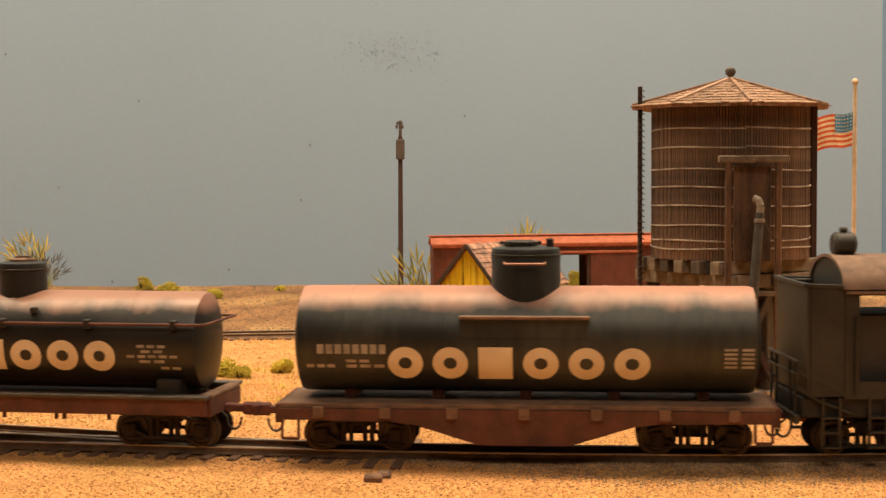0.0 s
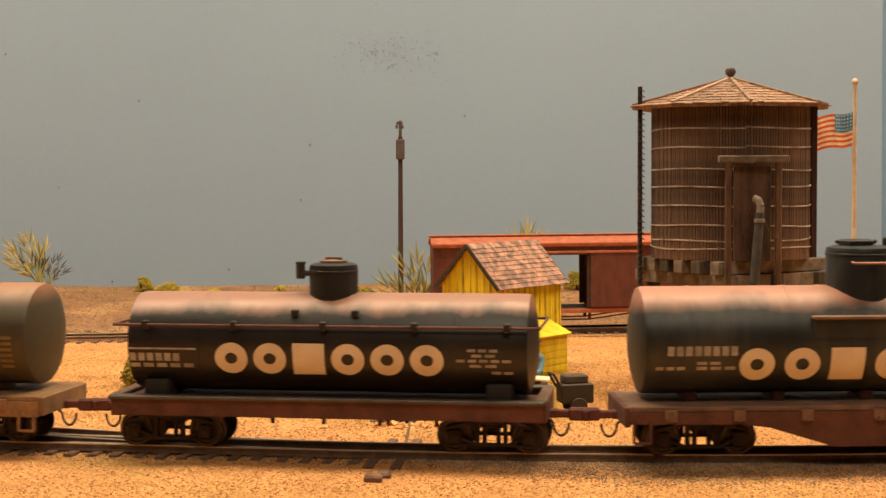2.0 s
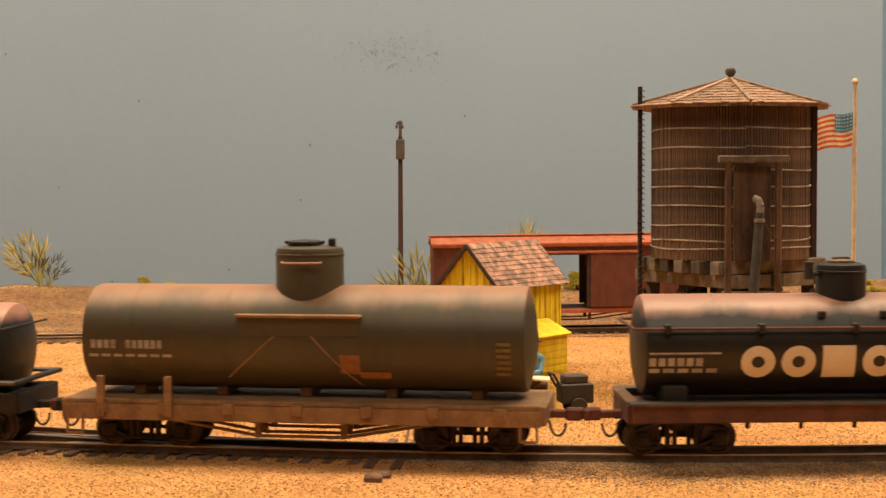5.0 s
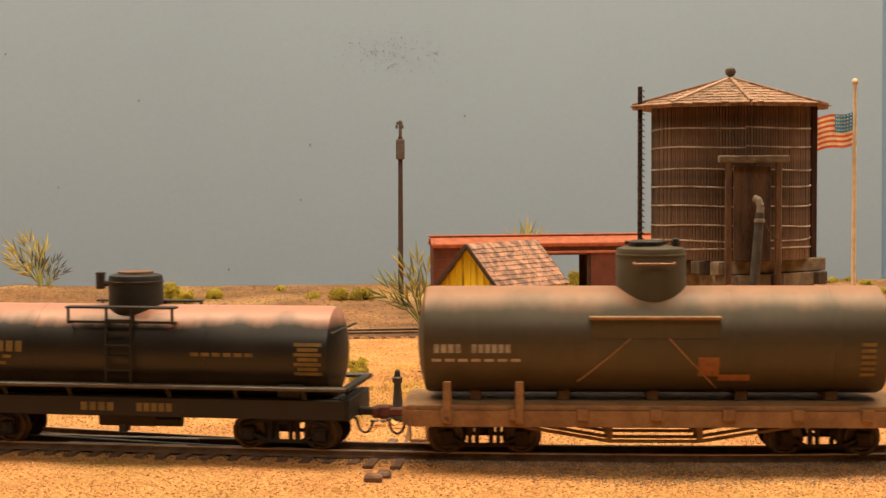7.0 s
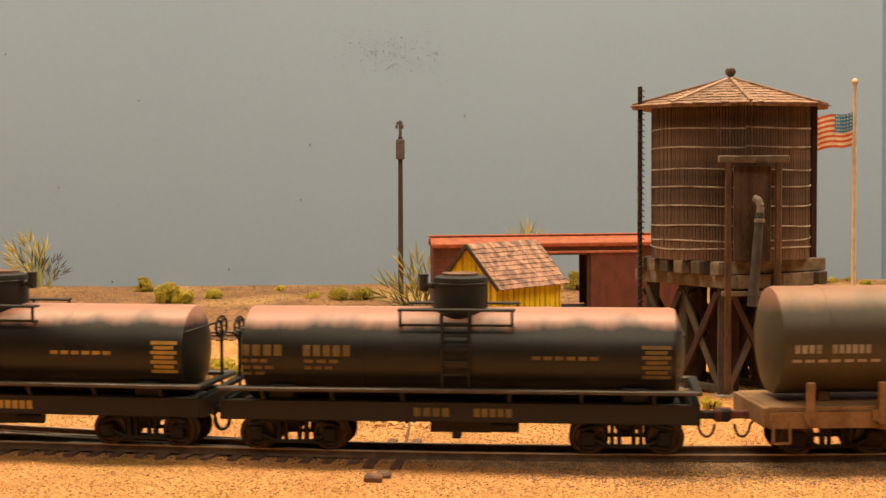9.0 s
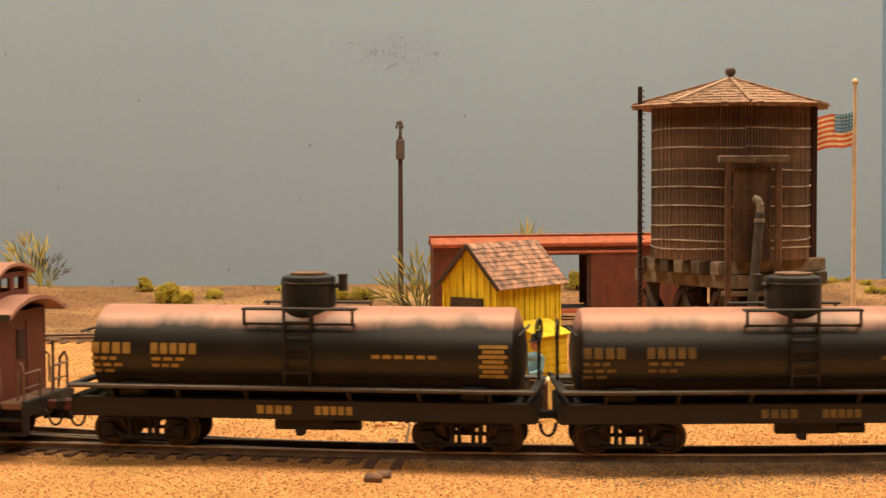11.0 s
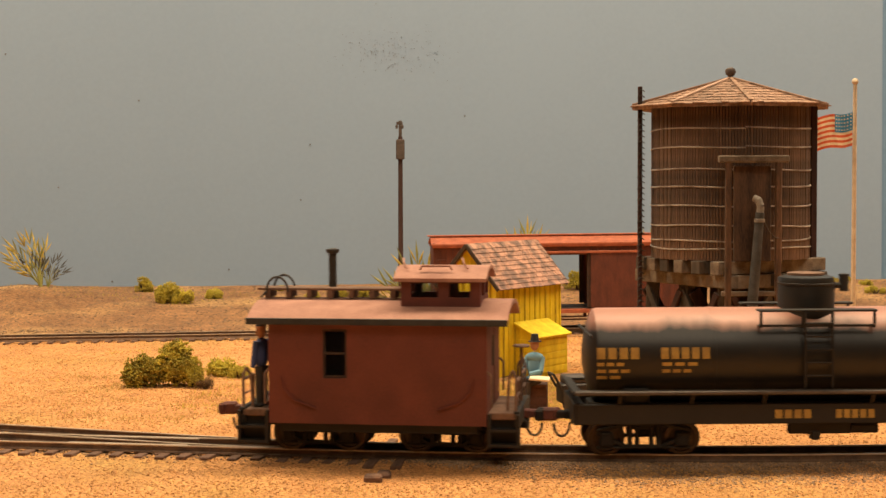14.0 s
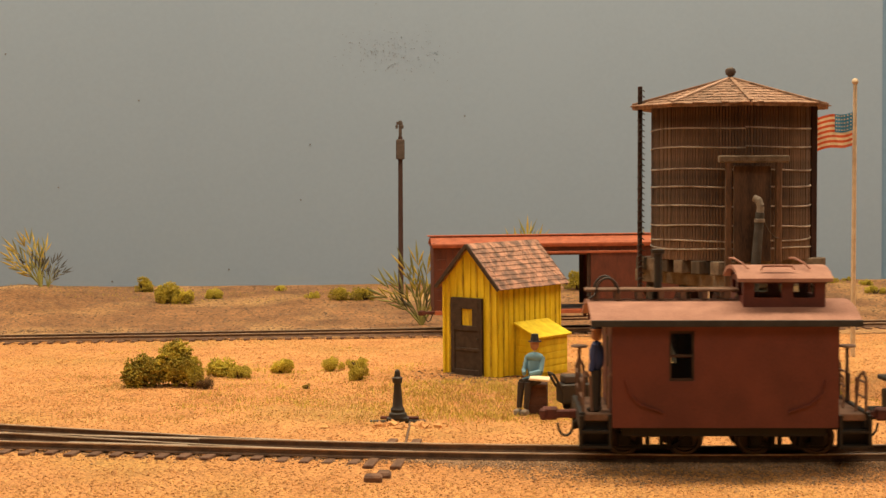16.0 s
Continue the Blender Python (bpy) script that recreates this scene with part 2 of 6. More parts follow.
def box(bm, x0, x1, y0, y1, z0, z1, bev=0.0, m=None):
    r = bmesh.ops.create_cube(bm, size=1)
    for v in r["verts"]:
        v.co = Vector(((x0 + x1) / 2 + v.co.x * (x1 - x0), (y0 + y1) / 2 + v.co.y * (y1 - y0), (z0 + z1) / 2 + v.co.z * (z1 - z0)))
    vs = r["verts"]
    if bev:
        es = list({e for v in vs for e in v.link_edges})
        q = bmesh.ops.bevel(bm, geom=es, offset=bev, segments=1, affect="EDGES", profile=0.5)
        vs = q["verts"]
    if m is not None:
        bmesh.ops.transform(bm, matrix=m, verts=vs)
    return bm


def rod(bm, p0, p1, r0, r1=None, seg=10):
    p0, p1 = Vector(p0), Vector(p1)
    d = p1 - p0
    m = Matrix.Translation((p0 + p1) / 2) @ d.to_track_quat("Z", "Y").to_matrix().to_4x4()
    bmesh.ops.create_cone(bm, cap_ends=True, segments=seg, radius1=r0, radius2=r0 if r1 is None else r1, depth=d.length, matrix=m)
    return bm


def beam(bm, p0, p1, w, h, bev=0.1):
    p0, p1 = Vector(p0), Vector(p1)
    d = p1 - p0
    m = Matrix.Translation(p0) @ d.to_track_quat("X", "Z").to_matrix().to_4x4()
    return box(bm, 0, d.length, -w / 2, w / 2, -h / 2, h / 2, bev, m)


def wire(bm, pts, r, seg=6):
    for a, b in zip(pts[:-1], pts[1:]):
        rod(bm, a, b, r, seg=seg)
    return bm


def ball(bm, c, r, sub=1, sx=1, sy=1, sz=1):
    bmesh.ops.create_icosphere(bm, subdivisions=sub, radius=r, matrix=Matrix.Translation(c) @ Matrix.Diagonal((sx, sy, sz, 1)))
    return bm


def lathe(bm, prof, seg=32, axis="z", c=(0, 0, 0)):
    """A solid of turning; prof is (radius, place along the axis)."""
    rings = []
    for r, h in prof:
        ring = []
        for i in range(seg):
            a = 2 * math.pi * i / seg
            u, w = r * math.cos(a), r * math.sin(a)
            p = (u, w, h) if axis == "z" else (h, u, w)
            ring.append(bm.verts.new(Vector(c) + Vector(p)))
        rings.append(ring)
    for a, b in zip(rings[:-1], rings[1:]):
        for i in range(seg):
            bm.faces.new((a[i], a[(i + 1) % seg], b[(i + 1) % seg], b[i]))
    bm.faces.new(rings[0][::-1])
    bm.faces.new(rings[-1])
    bmesh.ops.recalc_face_normals(bm, faces=bm.faces)
    return bm


def holed_wall(w0, w1, z0, z1, a0, a1, b0, b1, t0, t1, axis):
    """One wall with one opening; axis: the direction of its thickness."""
    bm = B()

    def p(w, t, z):
        return bm.verts.new((w, t, z) if axis == "y" else (t, w, z))
    o = [[p(w, t, z) for w, z in ((w0, z0), (w1, z0), (w1, z1), (w0, z1))] for t in (t0, t1)]
    q = [[p(w, t, z) for w, z in ((a0, b0), (a1, b0), (a1, b1), (a0, b1))] for t in (t0, t1)]
    for k in range(4):
        n = (k + 1) % 4
        bm.faces.new((o[0][k], o[0][n], q[0][n], q[0][k]))
        bm.faces.new((o[1][n], o[1][k], q[1][k], q[1][n]))
        bm.faces.new((o[0][k], o[1][k], o[1][n], o[0][n]))
        bm.faces.new((q[0][n], q[1][n], q[1][k], q[0][k]))
    bmesh.ops.recalc_face_normals(bm, faces=bm.faces)
    return bm


def plate(bm, outline, y0, y1):
    """A plate cut to an outline of (x, z), from y0 to y1."""
    a = [bm.verts.new((x, y0, z)) for x, z in outline]
    b = [bm.verts.new((x, y1, z)) for x, z in outline]
    n = len(outline)
    for i in range(n):
        bm.faces.new((a[i], a[(i + 1) % n], b[(i + 1) % n], b[i]))
    bm.faces.new(a[::-1])
    bm.faces.new(b)
    bmesh.ops.recalc_face_normals(bm, faces=bm.faces)
    return bm


# ---- the lie of the land and of the tracks ----
EAST_X, EAST_R, EAST_A = 48.0, 480.0, 0.135   # the near line turns back a little at its east end
GRADE = 0.0056          # the near line falls to the east
LINE_Y, BEND_X, BEND_R, BEND_A0, BEND_A = 353.6, 40.0, 700.0, 0.058, 0.165
FAR_Y, FAR_SLOPE = 631.0, 0.072


def smooth01(a, b, v):
    v = min(max((v - a) / (b - a), 0.0), 1.0)
    return v * v * (3 - 2 * v)


def land(x, y):
    """Height of the ground."""
    z = -2.5 - GRADE * x * (1 - smooth01(391, 516, y))
    far = FAR_Y + FAR_SLOPE * x
    z += 7.9 * smooth01(far + 14, 797, y)
    z += 6.5 * math.exp(-((x + 211) / 28) ** 2 - ((y - 746) / 40) ** 2)
    n = noise.noise(Vector((x * 0.02, y * 0.02, 0))) * (0.9 if y < 605 else 0.35) + noise.noise(Vector((x * 0.09, y * 0.09, 3))) * 0.35
    calm = min(abs(y - line_at(x)) / 16, abs(y - far) / 18, 1)
    z += (0.25 + 0.3 * smooth01(-50, 10, x)) * (1 - smooth01(9, 20, abs(y - line_at(x)))) * (1 - 0.55 * (1 - smooth01(3.5, 5.6, abs(y - line_at(x)))))
    return z + n * calm * calm


def line_at(x):
    """The near line's middle at x: straight, a gentle bend, straight."""
    if x >= EAST_X:
        d = min(x - EAST_X, EAST_R * EAST_A)
        y0 = LINE_Y - (EAST_X - BEND_X) * math.tan(BEND_A0) + d * d / (2 * EAST_R) - d * math.tan(BEND_A0)
        return y0 + (x - EAST_X - d) * math.tan(EAST_A - BEND_A0)
    if x >= BEND_X:
        return LINE_Y - (x - BEND_X) * math.tan(BEND_A0)
    q = BEND_X - BEND_R * (math.sin(BEND_A) - math.sin(BEND_A0))
    if x >= q:
        a = math.asin(math.sin(BEND_A0) + (BEND_X - x) / BEND_R)
        return LINE_Y + BEND_R * (math.cos(BEND_A0) - math.cos(a))
    return LINE_Y + BEND_R * (math.cos(BEND_A0) - math.cos(BEND_A)) + (q - x) * math.tan(BEND_A)


def on_line(s):
    """Place on the near line, s along it, and its heading in degrees."""
    if s >= EAST_X:
        a = min((s - EAST_X) / EAST_R, EAST_A) - BEND_A0
        x = EAST_X + (s - EAST_X) * 0.999
        return x, line_at(x), math.degrees(a)
    if s >= BEND_X:
        return BEND_X + (s - BEND_X) * math.cos(BEND_A0), LINE_Y - (s - BEND_X) * math.sin(BEND_A0), -math.degrees(BEND_A0)
    a = min(BEND_A0 + (BEND_X - s) / BEND_R, BEND_A)
    x = BEND_X - BEND_R * (math.sin(a) - math.sin(BEND_A0))
    y = LINE_Y + BEND_R * (math.cos(BEND_A0) - math.cos(a))
    rest = BEND_X - s - BEND_R * (a - BEND_A0)
    return x - rest * math.cos(a), y + rest * math.sin(a), -math.degrees(a)


def grid_sheet(name, xs, ys, height, material):
    bm = B()
    rows = [[bm.verts.new((x, y, height(x, y))) for x in xs] for y in ys]
    for r, q in zip(rows[:-1], rows[1:]):
        for i in range(len(r) - 1):
            bm.faces.new((r[i], r[i + 1], q[i + 1], q[i]))
    return part(name, bm, material, smooth=True)


def span(a, b, step):
    n = max(2, int(round((b - a) / step)) + 1)
    return [a + (b - a) * i / (n - 1) for i in range(n)]


xs = span(-800, -265, 18)[:-1] + span(-260, 260, 2.6) + span(265, 900, 18)
tagged(grid_sheet("ground", xs, span(200, 622, 3.0), land, "ground"), "sandy tan scenery ground of fine grains", "ground", kind="structure")
tagged(grid_sheet("bank", xs, span(618, 850, 4.0), lambda x, y: land(x, y) + (0.25 if y < 655 else 0.5), "soil"), "brown earth bank rising to the backdrop", "ground", kind="structure")
bm = B()
box(bm, -800, 900, 190, 850, -60, -14, 2)
tagged(part("layout_base", bm, "timber"), "wooden base board under the scenery", "base board", kind="structure")
bm = B()
box(bm, -820, 920, 170, 850, -1000, -61, 2)
tagged(part("layout_cabinet", bm, "room"), "plain cabinet that carries the model layout", "cabinet", kind="structure")

# backdrop and the room round it
bm = B()
box(bm, -900, 232, 807, 819, -30, 700)
tagged(part("backdrop", bm, "backdrop"), "matt blue-grey painted backdrop wall", "backdrop", kind="structure")
bm = B()
box(bm, 232.4, 1000, 809, 821, -30, 700)
tagged(part("backdrop_panel", bm, "backdrop_blue"), "bluer painted backdrop panel at the corner", "backdrop", kind="structure")
for name, b in (("wall_south", (-1700, 1700, -1760, -1700, -1000, 1350)), ("wall_west", (-1760, -1700, -1700, 1000, -1000, 1350)), ("wall_east", (1700, 1760, -1700, 1000, -1000, 1350)), ("wall_north", (-1700, 1700, 1000, 1060, -1000, 1350)), ("floor", (-1700, 1700, -1700, 1000, -1060, -1000)), ("ceiling", (-1760, 1760, -1760, 1060, 1350, 1400))):
    bm = box(B(), *b)
    tagged(part(name, bm, "room"), "plain plastered surface of the room", name.split("_")[0], kind="structure")


# ---- rolling stock ----
def wheel_pair(parent, x, material="wheel", r=3.9):
    bm = B()
    for sgn in (-1, 1):
        lathe(bm, [(0.9, -0.2), (1.3, 0.5), (r - 0.9, 0.35), (r - 0.5, 0.0), (r + 0.55, -0.1), (r + 0.6, 0.25), (r, 0.5), (r - 0.05, 1.6), (r - 0.7, 1.6), (r - 0.9, 1.1), (1.3, 1.0), (1.1, 1.8)], 24, "z")
        vs = [v for v in bm.verts if not v.tag]
        for v in vs:
            c = v.co.copy()
            v.co = Vector((c.x, sgn * (c.z + 4.6), c.y))
            v.tag = True
    rod(bm, (0, -5, 0), (0, 5, 0), 0.8)
    bmesh.ops.recalc_face_normals(bm, faces=bm.faces)
    ob = part("wheelset", bm, material, parent, "wheelset with worn treads", smooth=True)
    at(ob, x, 0, r)
    WHEELS.append(ob)
    return ob


WHEELS = []


def truck(car, x, material, wb=17.0, lat=7.4):
    """An arch-bar truck at x under the car."""
    bm = box(B(), -2.6, 2.6, -lat, lat, 6.0, 8.2, 0.3)
    box(bm, -1.4, 1.4, -lat + 1.2, lat - 1.2, 4.6, 6.0, 0.3)
    ob = part("truck", bm, material, car, "arch-bar truck with springs")
    at(ob, x, 0, 0)
    h = wb / 2
    for s in (-1, 1):
        y = s * lat
        bm = B()
        for z0, z1 in ((5.8, 7.4), (5.3, 2.2)):
            beam(bm, (-h - 2, y, z0), (-4, y, z1), 1.1, 0.8)
            beam(bm, (4, y, z1), (h + 2, y, z0), 1.1, 0.8)
            beam(bm, (-4, y, z1), (4, y, z1), 1.1, 0.8)
        beam(bm, (-h - 2, y, 2.0), (h + 2, y, 2.0), 0.9, 0.5)
        for sx in (-1, 1):
            box(bm, sx * h - 1.5, sx * h + 1.5, y - 1.1, y + 1.1, 2.3, 5.6, 0.35)
            box(bm, sx * 3.2 - 0.5, sx * 3.2 + 0.5, y - 0.7, y + 0.7, 1.9, 7.9, 0.1)
            rod(bm, (sx * h, y - 1.4, 3.9), (sx * h, y + 1.4, 3.9), 0.8)
        part("side_frame", bm, material, ob)
        for k in (-1.6, 1.6):
            part("spring", rod(B(), (k, y, 2.4), (k, y, 6.6), 0.55), material, ob)
    for sx in (-1, 1):
        wheel_pair(ob, sx * wb / 2)
    return ob


def coupler(car, sx, x, z=8.6, material="coupler"):
    bm = B()
    box(bm, x - 4.5, x + 1.2, -1.2, 1.2, z - 1.0, z + 1.0, 0.3)
    box(bm, x + 1.0, x + 4.0, -1.0, 1.0, z - 0.9, z + 0.9, 0.3)
    box(bm, x + 3.6, x + 7.4, -1.7, 0.6, z - 1.5, z + 1.5, 0.5)
    box(bm, x + 6.2, x + 8.0, 0.2, 1.7, z - 1.4, z + 1.4, 0.5)
    bmesh.ops.transform(bm, matrix=pose(0, 0, 0, 0, 0, 0 if sx > 0 else 180), verts=bm.verts)
    part("coupler", bm, material, car, "knuckle coupler")
    bm = B()
    pts = [(sx * (x - 1), -3.0, z - 0.6)]
    for i in range(9):
        a = math.pi * i / 8
        pts.append((sx * (x + 2.0 - 1.8 * math.cos(a)), -2.6, z - 1.8 - 3.0 * math.sin(a)))
    wire(bm, pts, 0.30)
    part("air_hose", bm, "black_iron", car, "hanging rubber air hose")


def tank_shell(car, L, R, zc, material, bands=(), head=4.2):
    h = L / 2
    prof = [(0.01, -h)]
    for k in (0.3, 0.55, 0.75, 0.9, 0.975):
        prof.append((R * k, -h + (head - 0.9) * k * k))
    prof.append((R, -h + head))
    prof += [(R, -h / 3), (R, h / 3)]
    prof += [(r, -p) for r, p in prof[6::-1]]
    bm = lathe(B(), prof, 64, "x", (0, 0, zc))
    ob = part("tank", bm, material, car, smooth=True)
    for b in bands:
        bm = lathe(B(), [(R - 0.3, b - 0.5), (R + 0.10, b - 0.5), (R + 0.10, b + 0.5), (R - 0.3, b + 0.5)], 64, "x", (0, 0, zc))
        part("seam_band", bm, material, car, smooth=True)
    return ob


def dome(car, x, r, z0, z1, R, zc, material, hatch=True, vent=0):
    bm = lathe(B(), [(r * 1.05, z0 - 5.5), (r * 1.05, z0 - 1.0), (r, z0 + 1.2), (r, z1 - 1.3), (r * 0.96, z1 - 0.5), (r * 0.78, z1 - 0.1), (0.01, z1 + 0.2)], 40, "z", (x, 0, 0))
    d = part("dome", bm, material, car, smooth=True)
    bm = lathe(B(), [(r + 0.02, z1 - 2.3), (r + 0.16, z1 - 2.2), (r + 0.16, z1 - 1.8), (r + 0.02, z1 - 1.7)], 40, "z", (x, 0, 0))
    part("rim", bm, material, d, smooth=True)
    if hatch:
        bm = lathe(B(), [(r * 0.5, z1), (r * 0.5, z1 + 1.0), (r * 0.42, z1 + 1.3), (0.01, z1 + 1.5)], 20, "z", (x - r * 0.15, 0, 0))
        for k in range(6):
            a = k * math.pi / 3
            ball(bm, (x - r * 0.15 + r * 0.55 * math.cos(a), r * 0.55 * math.sin(a), z1 + 0.8), 0.55)
        part("hatch", bm, "dark_frame", d, "bolted hatch cover", smooth=True)
        bm = lathe(B(), [(0.9, z1 - 0.2), (0.9, z1 + 1.6), (0.5, z1 + 1.9)], 12, "z", (x + r * 0.7, -1, 0))
        part("valve", bm, "dark_frame", d, "safety valve")
    if vent:
        bm = B()
        rod(bm, (x + vent * (r - 0.3), -1, z1 - 2.5), (x + vent * (r + 1.6), -1, z1 - 2.5), 0.7)
        lathe(bm, [(1.1, z1 - 3.8), (1.1, z1 - 0.3), (1.25, z1 - 0.2), (1.25, z1 + 0.2), (0.5, z1 + 0.3)], 12, "z", (x + vent * (r + 2.0), -1, 0))
        part("safety_valve", bm, "black_iron", d, "safety valve on an elbow", smooth=True)
    return d


def bars(car, R, zc, rows, material, name="marking", flat=None):
    """Rows of (x, z, width, height, count): flat painted blocks bent round the shell, or on a flat side."""
    bm = B()
    for x, z, w, h, n in rows:
        step = w / n
        for i in range(n):
            x0, x1 = x + i * step, x + i * step + step * (0.74 if n > 1 else 1.0)
            if flat is not None:
                box(bm, x0, x1, flat - 0.06, flat + 0.05, z - h / 2, z + h / 2)
                continue
            k = max(1, int(h / 0.7))
            col = []
            for j in range(k + 1):
                zz = z - h / 2 + h * j / k - zc
                yy = -math.sqrt(max((R + 0.17) ** 2 - zz * zz, 0.01))
                col.append((bm.verts.new((x0, yy, zz + zc)), bm.verts.new((x1, yy, zz + zc))))
            for a, b in zip(col[:-1], col[1:]):
                bm.faces.new((a[0], a[1], b[1], b[0]))
    return part(name, bm, material, car, "painted marking bars")


def ring_marks(car, R, zc, z, h, xs_, kinds, material):
    """A row of bold painted rings and a block, bent round the shell."""
    def pt(x, zz):
        d = zz - zc
        return bm.verts.new((x, -math.sqrt((R + 0.17) ** 2 - d * d), zz))
    for x, kind in zip(xs_, kinds):
        bm = B()
        if kind == "ring":
            n = 28
            o = [pt(x + h * 0.52 * math.cos(2 * math.pi * i / n), z + h * 0.5 * math.sin(2 * math.pi * i / n)) for i in range(n)]
            q = [pt(x + h * 0.20 * math.cos(2 * math.pi * i / n), z + h * 0.18 * math.sin(2 * math.pi * i / n)) for i in range(n)]
            for i in range(n):
                bm.faces.new((o[i], o[(i + 1) % n], q[(i + 1) % n], q[i]))
        else:
            col = [(pt(x - h * 0.5, z - h * 0.5 + h * j / 8), pt(x + h * 0.5, z - h * 0.5 + h * j / 8)) for j in range(9)]
            for a, b in zip(col[:-1], col[1:]):
                bm.faces.new((a[0], a[1], b[1], b[0]))
        bmesh.ops.recalc_face_normals(bm, faces=bm.faces)
        part("emblem_" + kind, bm, material, car, "bold painted cream " + kind)


def big_tank_car(body, frame_mat, deck_mat, truck_mat, label, fish):
    car = thing("tank_car", label, "tank car")
    R, zc = 12.4, 25.9
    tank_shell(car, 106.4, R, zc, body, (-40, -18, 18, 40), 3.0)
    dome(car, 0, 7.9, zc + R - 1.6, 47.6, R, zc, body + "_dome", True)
    # walkway shelf under the dome on each flank
    for s in (-1, 1):
        bm = B()
        box(bm, -14.5, 14.5, s * 12.2 - 1.4, s * 12.2 + 1.4, 31.6, 32.3, 0.15)
        part("walkway", bm, deck_mat, car, "narrow dusty walkway")
        bm = B()
        box(bm, -14.2, 14.2, s * 12.0 - 0.5, s * 12.0 + 0.5, 27.2, 31.6, 0.1)
        part("walkway_apron", bm, body, car)
        bm = B()
        wire(bm, [(-4.5, s * 8.4, 44.2), (-4.5, s * 9.0, 43.9), (4.5, s * 9.0, 43.9), (4.5, s * 8.4, 44.2)], 0.25)
        part("grab_iron", bm, body, car)
    # deck
    bm = B()
    box(bm, -55, 55, -13.0, 13.0, 10.9, 12.2, 0.2)
    part("deck", bm, deck_mat, car, "dusty plank deck")
    for k in (-4, -2, 0, 2, 4):
        bm = box(B(), k * 10 - 1.3, k * 10 + 1.3, -5, 5, 12.2, 14.4, 0.2)
        part("cradle_block", bm, frame_mat, car)
    for s in (-1, 1):
        if fish:
            o = [(-55, 11), (-55, 8.4), (-30, 8.2), (-24, 7.4), (-10, 3.0), (10, 3.0), (24, 7.4), (30, 8.2), (55, 8.4), (55, 11)]
        else:
            o = [(-55, 11), (-55, 7.4), (55, 7.4), (55, 11)]
        bm = plate(B(), o, s * 13.2 - 0.5, s * 13.2 + 0.5)
        part("side_sill", bm, frame_mat, car, "deep fish-belly side sill" if fish else "straight timber side sill")
    for s in (-1, 1):
        for x in (-46, -31, -16, 0, 16, 31, 46):
            pock = B()
            box(pock, x - 1.3, x + 1.3, s * 14.1 - 0.5, s * 14.1 + 0.5, 9.0, 11.6, 0.15)
            rod(pock, (x, s * 13.8, 9.4), (x, s * 14.9, 9.4), 0.5, seg=8)
            part("stake_pocket", pock, deck_mat, car)
    for s in (-1, 1):
        bm = box(B(), s * 55.4 - 0.7, s * 55.4 + 0.7, -12.8, 12.8, 7.6, 12.0, 0.2)
        part("end_sill", bm, frame_mat, car)
        bm = B()
        wire(bm, [(s * 50.5, -13.9, 9.0), (s * 50.5, -14.2, 4.2), (s * 54.2, -14.2, 4.2), (s * 54.2, -13.9, 9.0)], 0.35)
        part("stirrup_step", bm, frame_mat, car)
        coupler(car, s, 56)
        truck(car, s * 38, truck_mat)
    bm = box(B(), -55, 55, -4, 4, 8.2, 10.9, 0.2)
    part("centre_sill", bm, frame_mat, car)
    if not fish:
        for y in (-10, -4, 4, 10):
            bm = B()
            for x in (-10, 10):
                box(bm, x - 0.7, x + 0.7, y - 0.7, y + 0.7, 3.6, 8, 0.1)
            wire(bm, [(-36, y, 8.0), (-10, y, 3.6), (10, y, 3.6), (36, y, 8.0)], 0.4)
            part("truss_rod", bm, frame_mat, car)
        for x in (-46, -30):
            bm = box(B(), x - 0.9, x + 0.9, -14.9, -13.7, 8.2, 17.8, 0.2)
            part("stake", bm, deck_mat, car, "upright wooden stake")
    return car


def navy_tank_car():
    car = big_tank_car("navy", "red_frame", "deck", "truck", "faded blue-black tank car on an oxide red fish-belly flat", True)
    R, zc = 12.4, 25.9
    ring_marks(car, R, zc, 21.4, 7.6, [-26.6 + 10.1 * i for i in range(6)], ["ring", "ring", "block", "ring", "ring", "ring"], "cream")
    bars(car, R, zc, [(-46.5, 24.6, 16, 2.2, 8), (-49, 20.6, 7, 0.8, 3), (-40, 20.6, 9.5, 0.8, 3), (-40, 21.8, 6, 0.7, 2)], "white_mark")
    bars(car, R, zc, [(44, 24.9 - 1.0 * i, 7.5, 0.6, 2) for i in range(5)], "white_mark", "data_marking")
    return car


def olive_tank_car():
    car = big_tank_car("olive", "tan_frame", "tan_frame", "truck", "dusty olive tank car on a tan timber flat with stakes", False)
    R, zc = 12.4, 25.9
    bars(car, R, zc, [(-49, 25.0, 6.4, 2.0, 4), (-40.6, 25.0, 9.0, 2.0, 6), (-49.5, 22.3, 20.5, 0.7, 7)], "white_mark")
    bars(car, R, zc, [(45, 26 - 1.4 * i, 3.2, 0.8, 1) for i in range(6)], "dim_gold", "data_marking")
    bm = B()
    for x0, x1 in ((-5.5, -17), (3, 14)):
        pts = []
        for i in range(9):
            u = i / 8
            zz = 27.3 - 12 * u * (1 if x1 > 0 else 0.85)
            d = zz - zc
            pts.append((x0 + (x1 - x0) * u, -math.sqrt(max((R + 0.15) ** 2 - d * d, 0)), zz))
        wire(bm, pts, 0.22)
    part("tie_cable", bm, "tan_frame", car, "slanting tie-down cables")
    bars(car, R, zc, [(9.5, 20.8, 4.6, 4.6, 1), (14, 18.2, 7, 1.6, 1)], "rust_patch", "rust_patch")
    return car


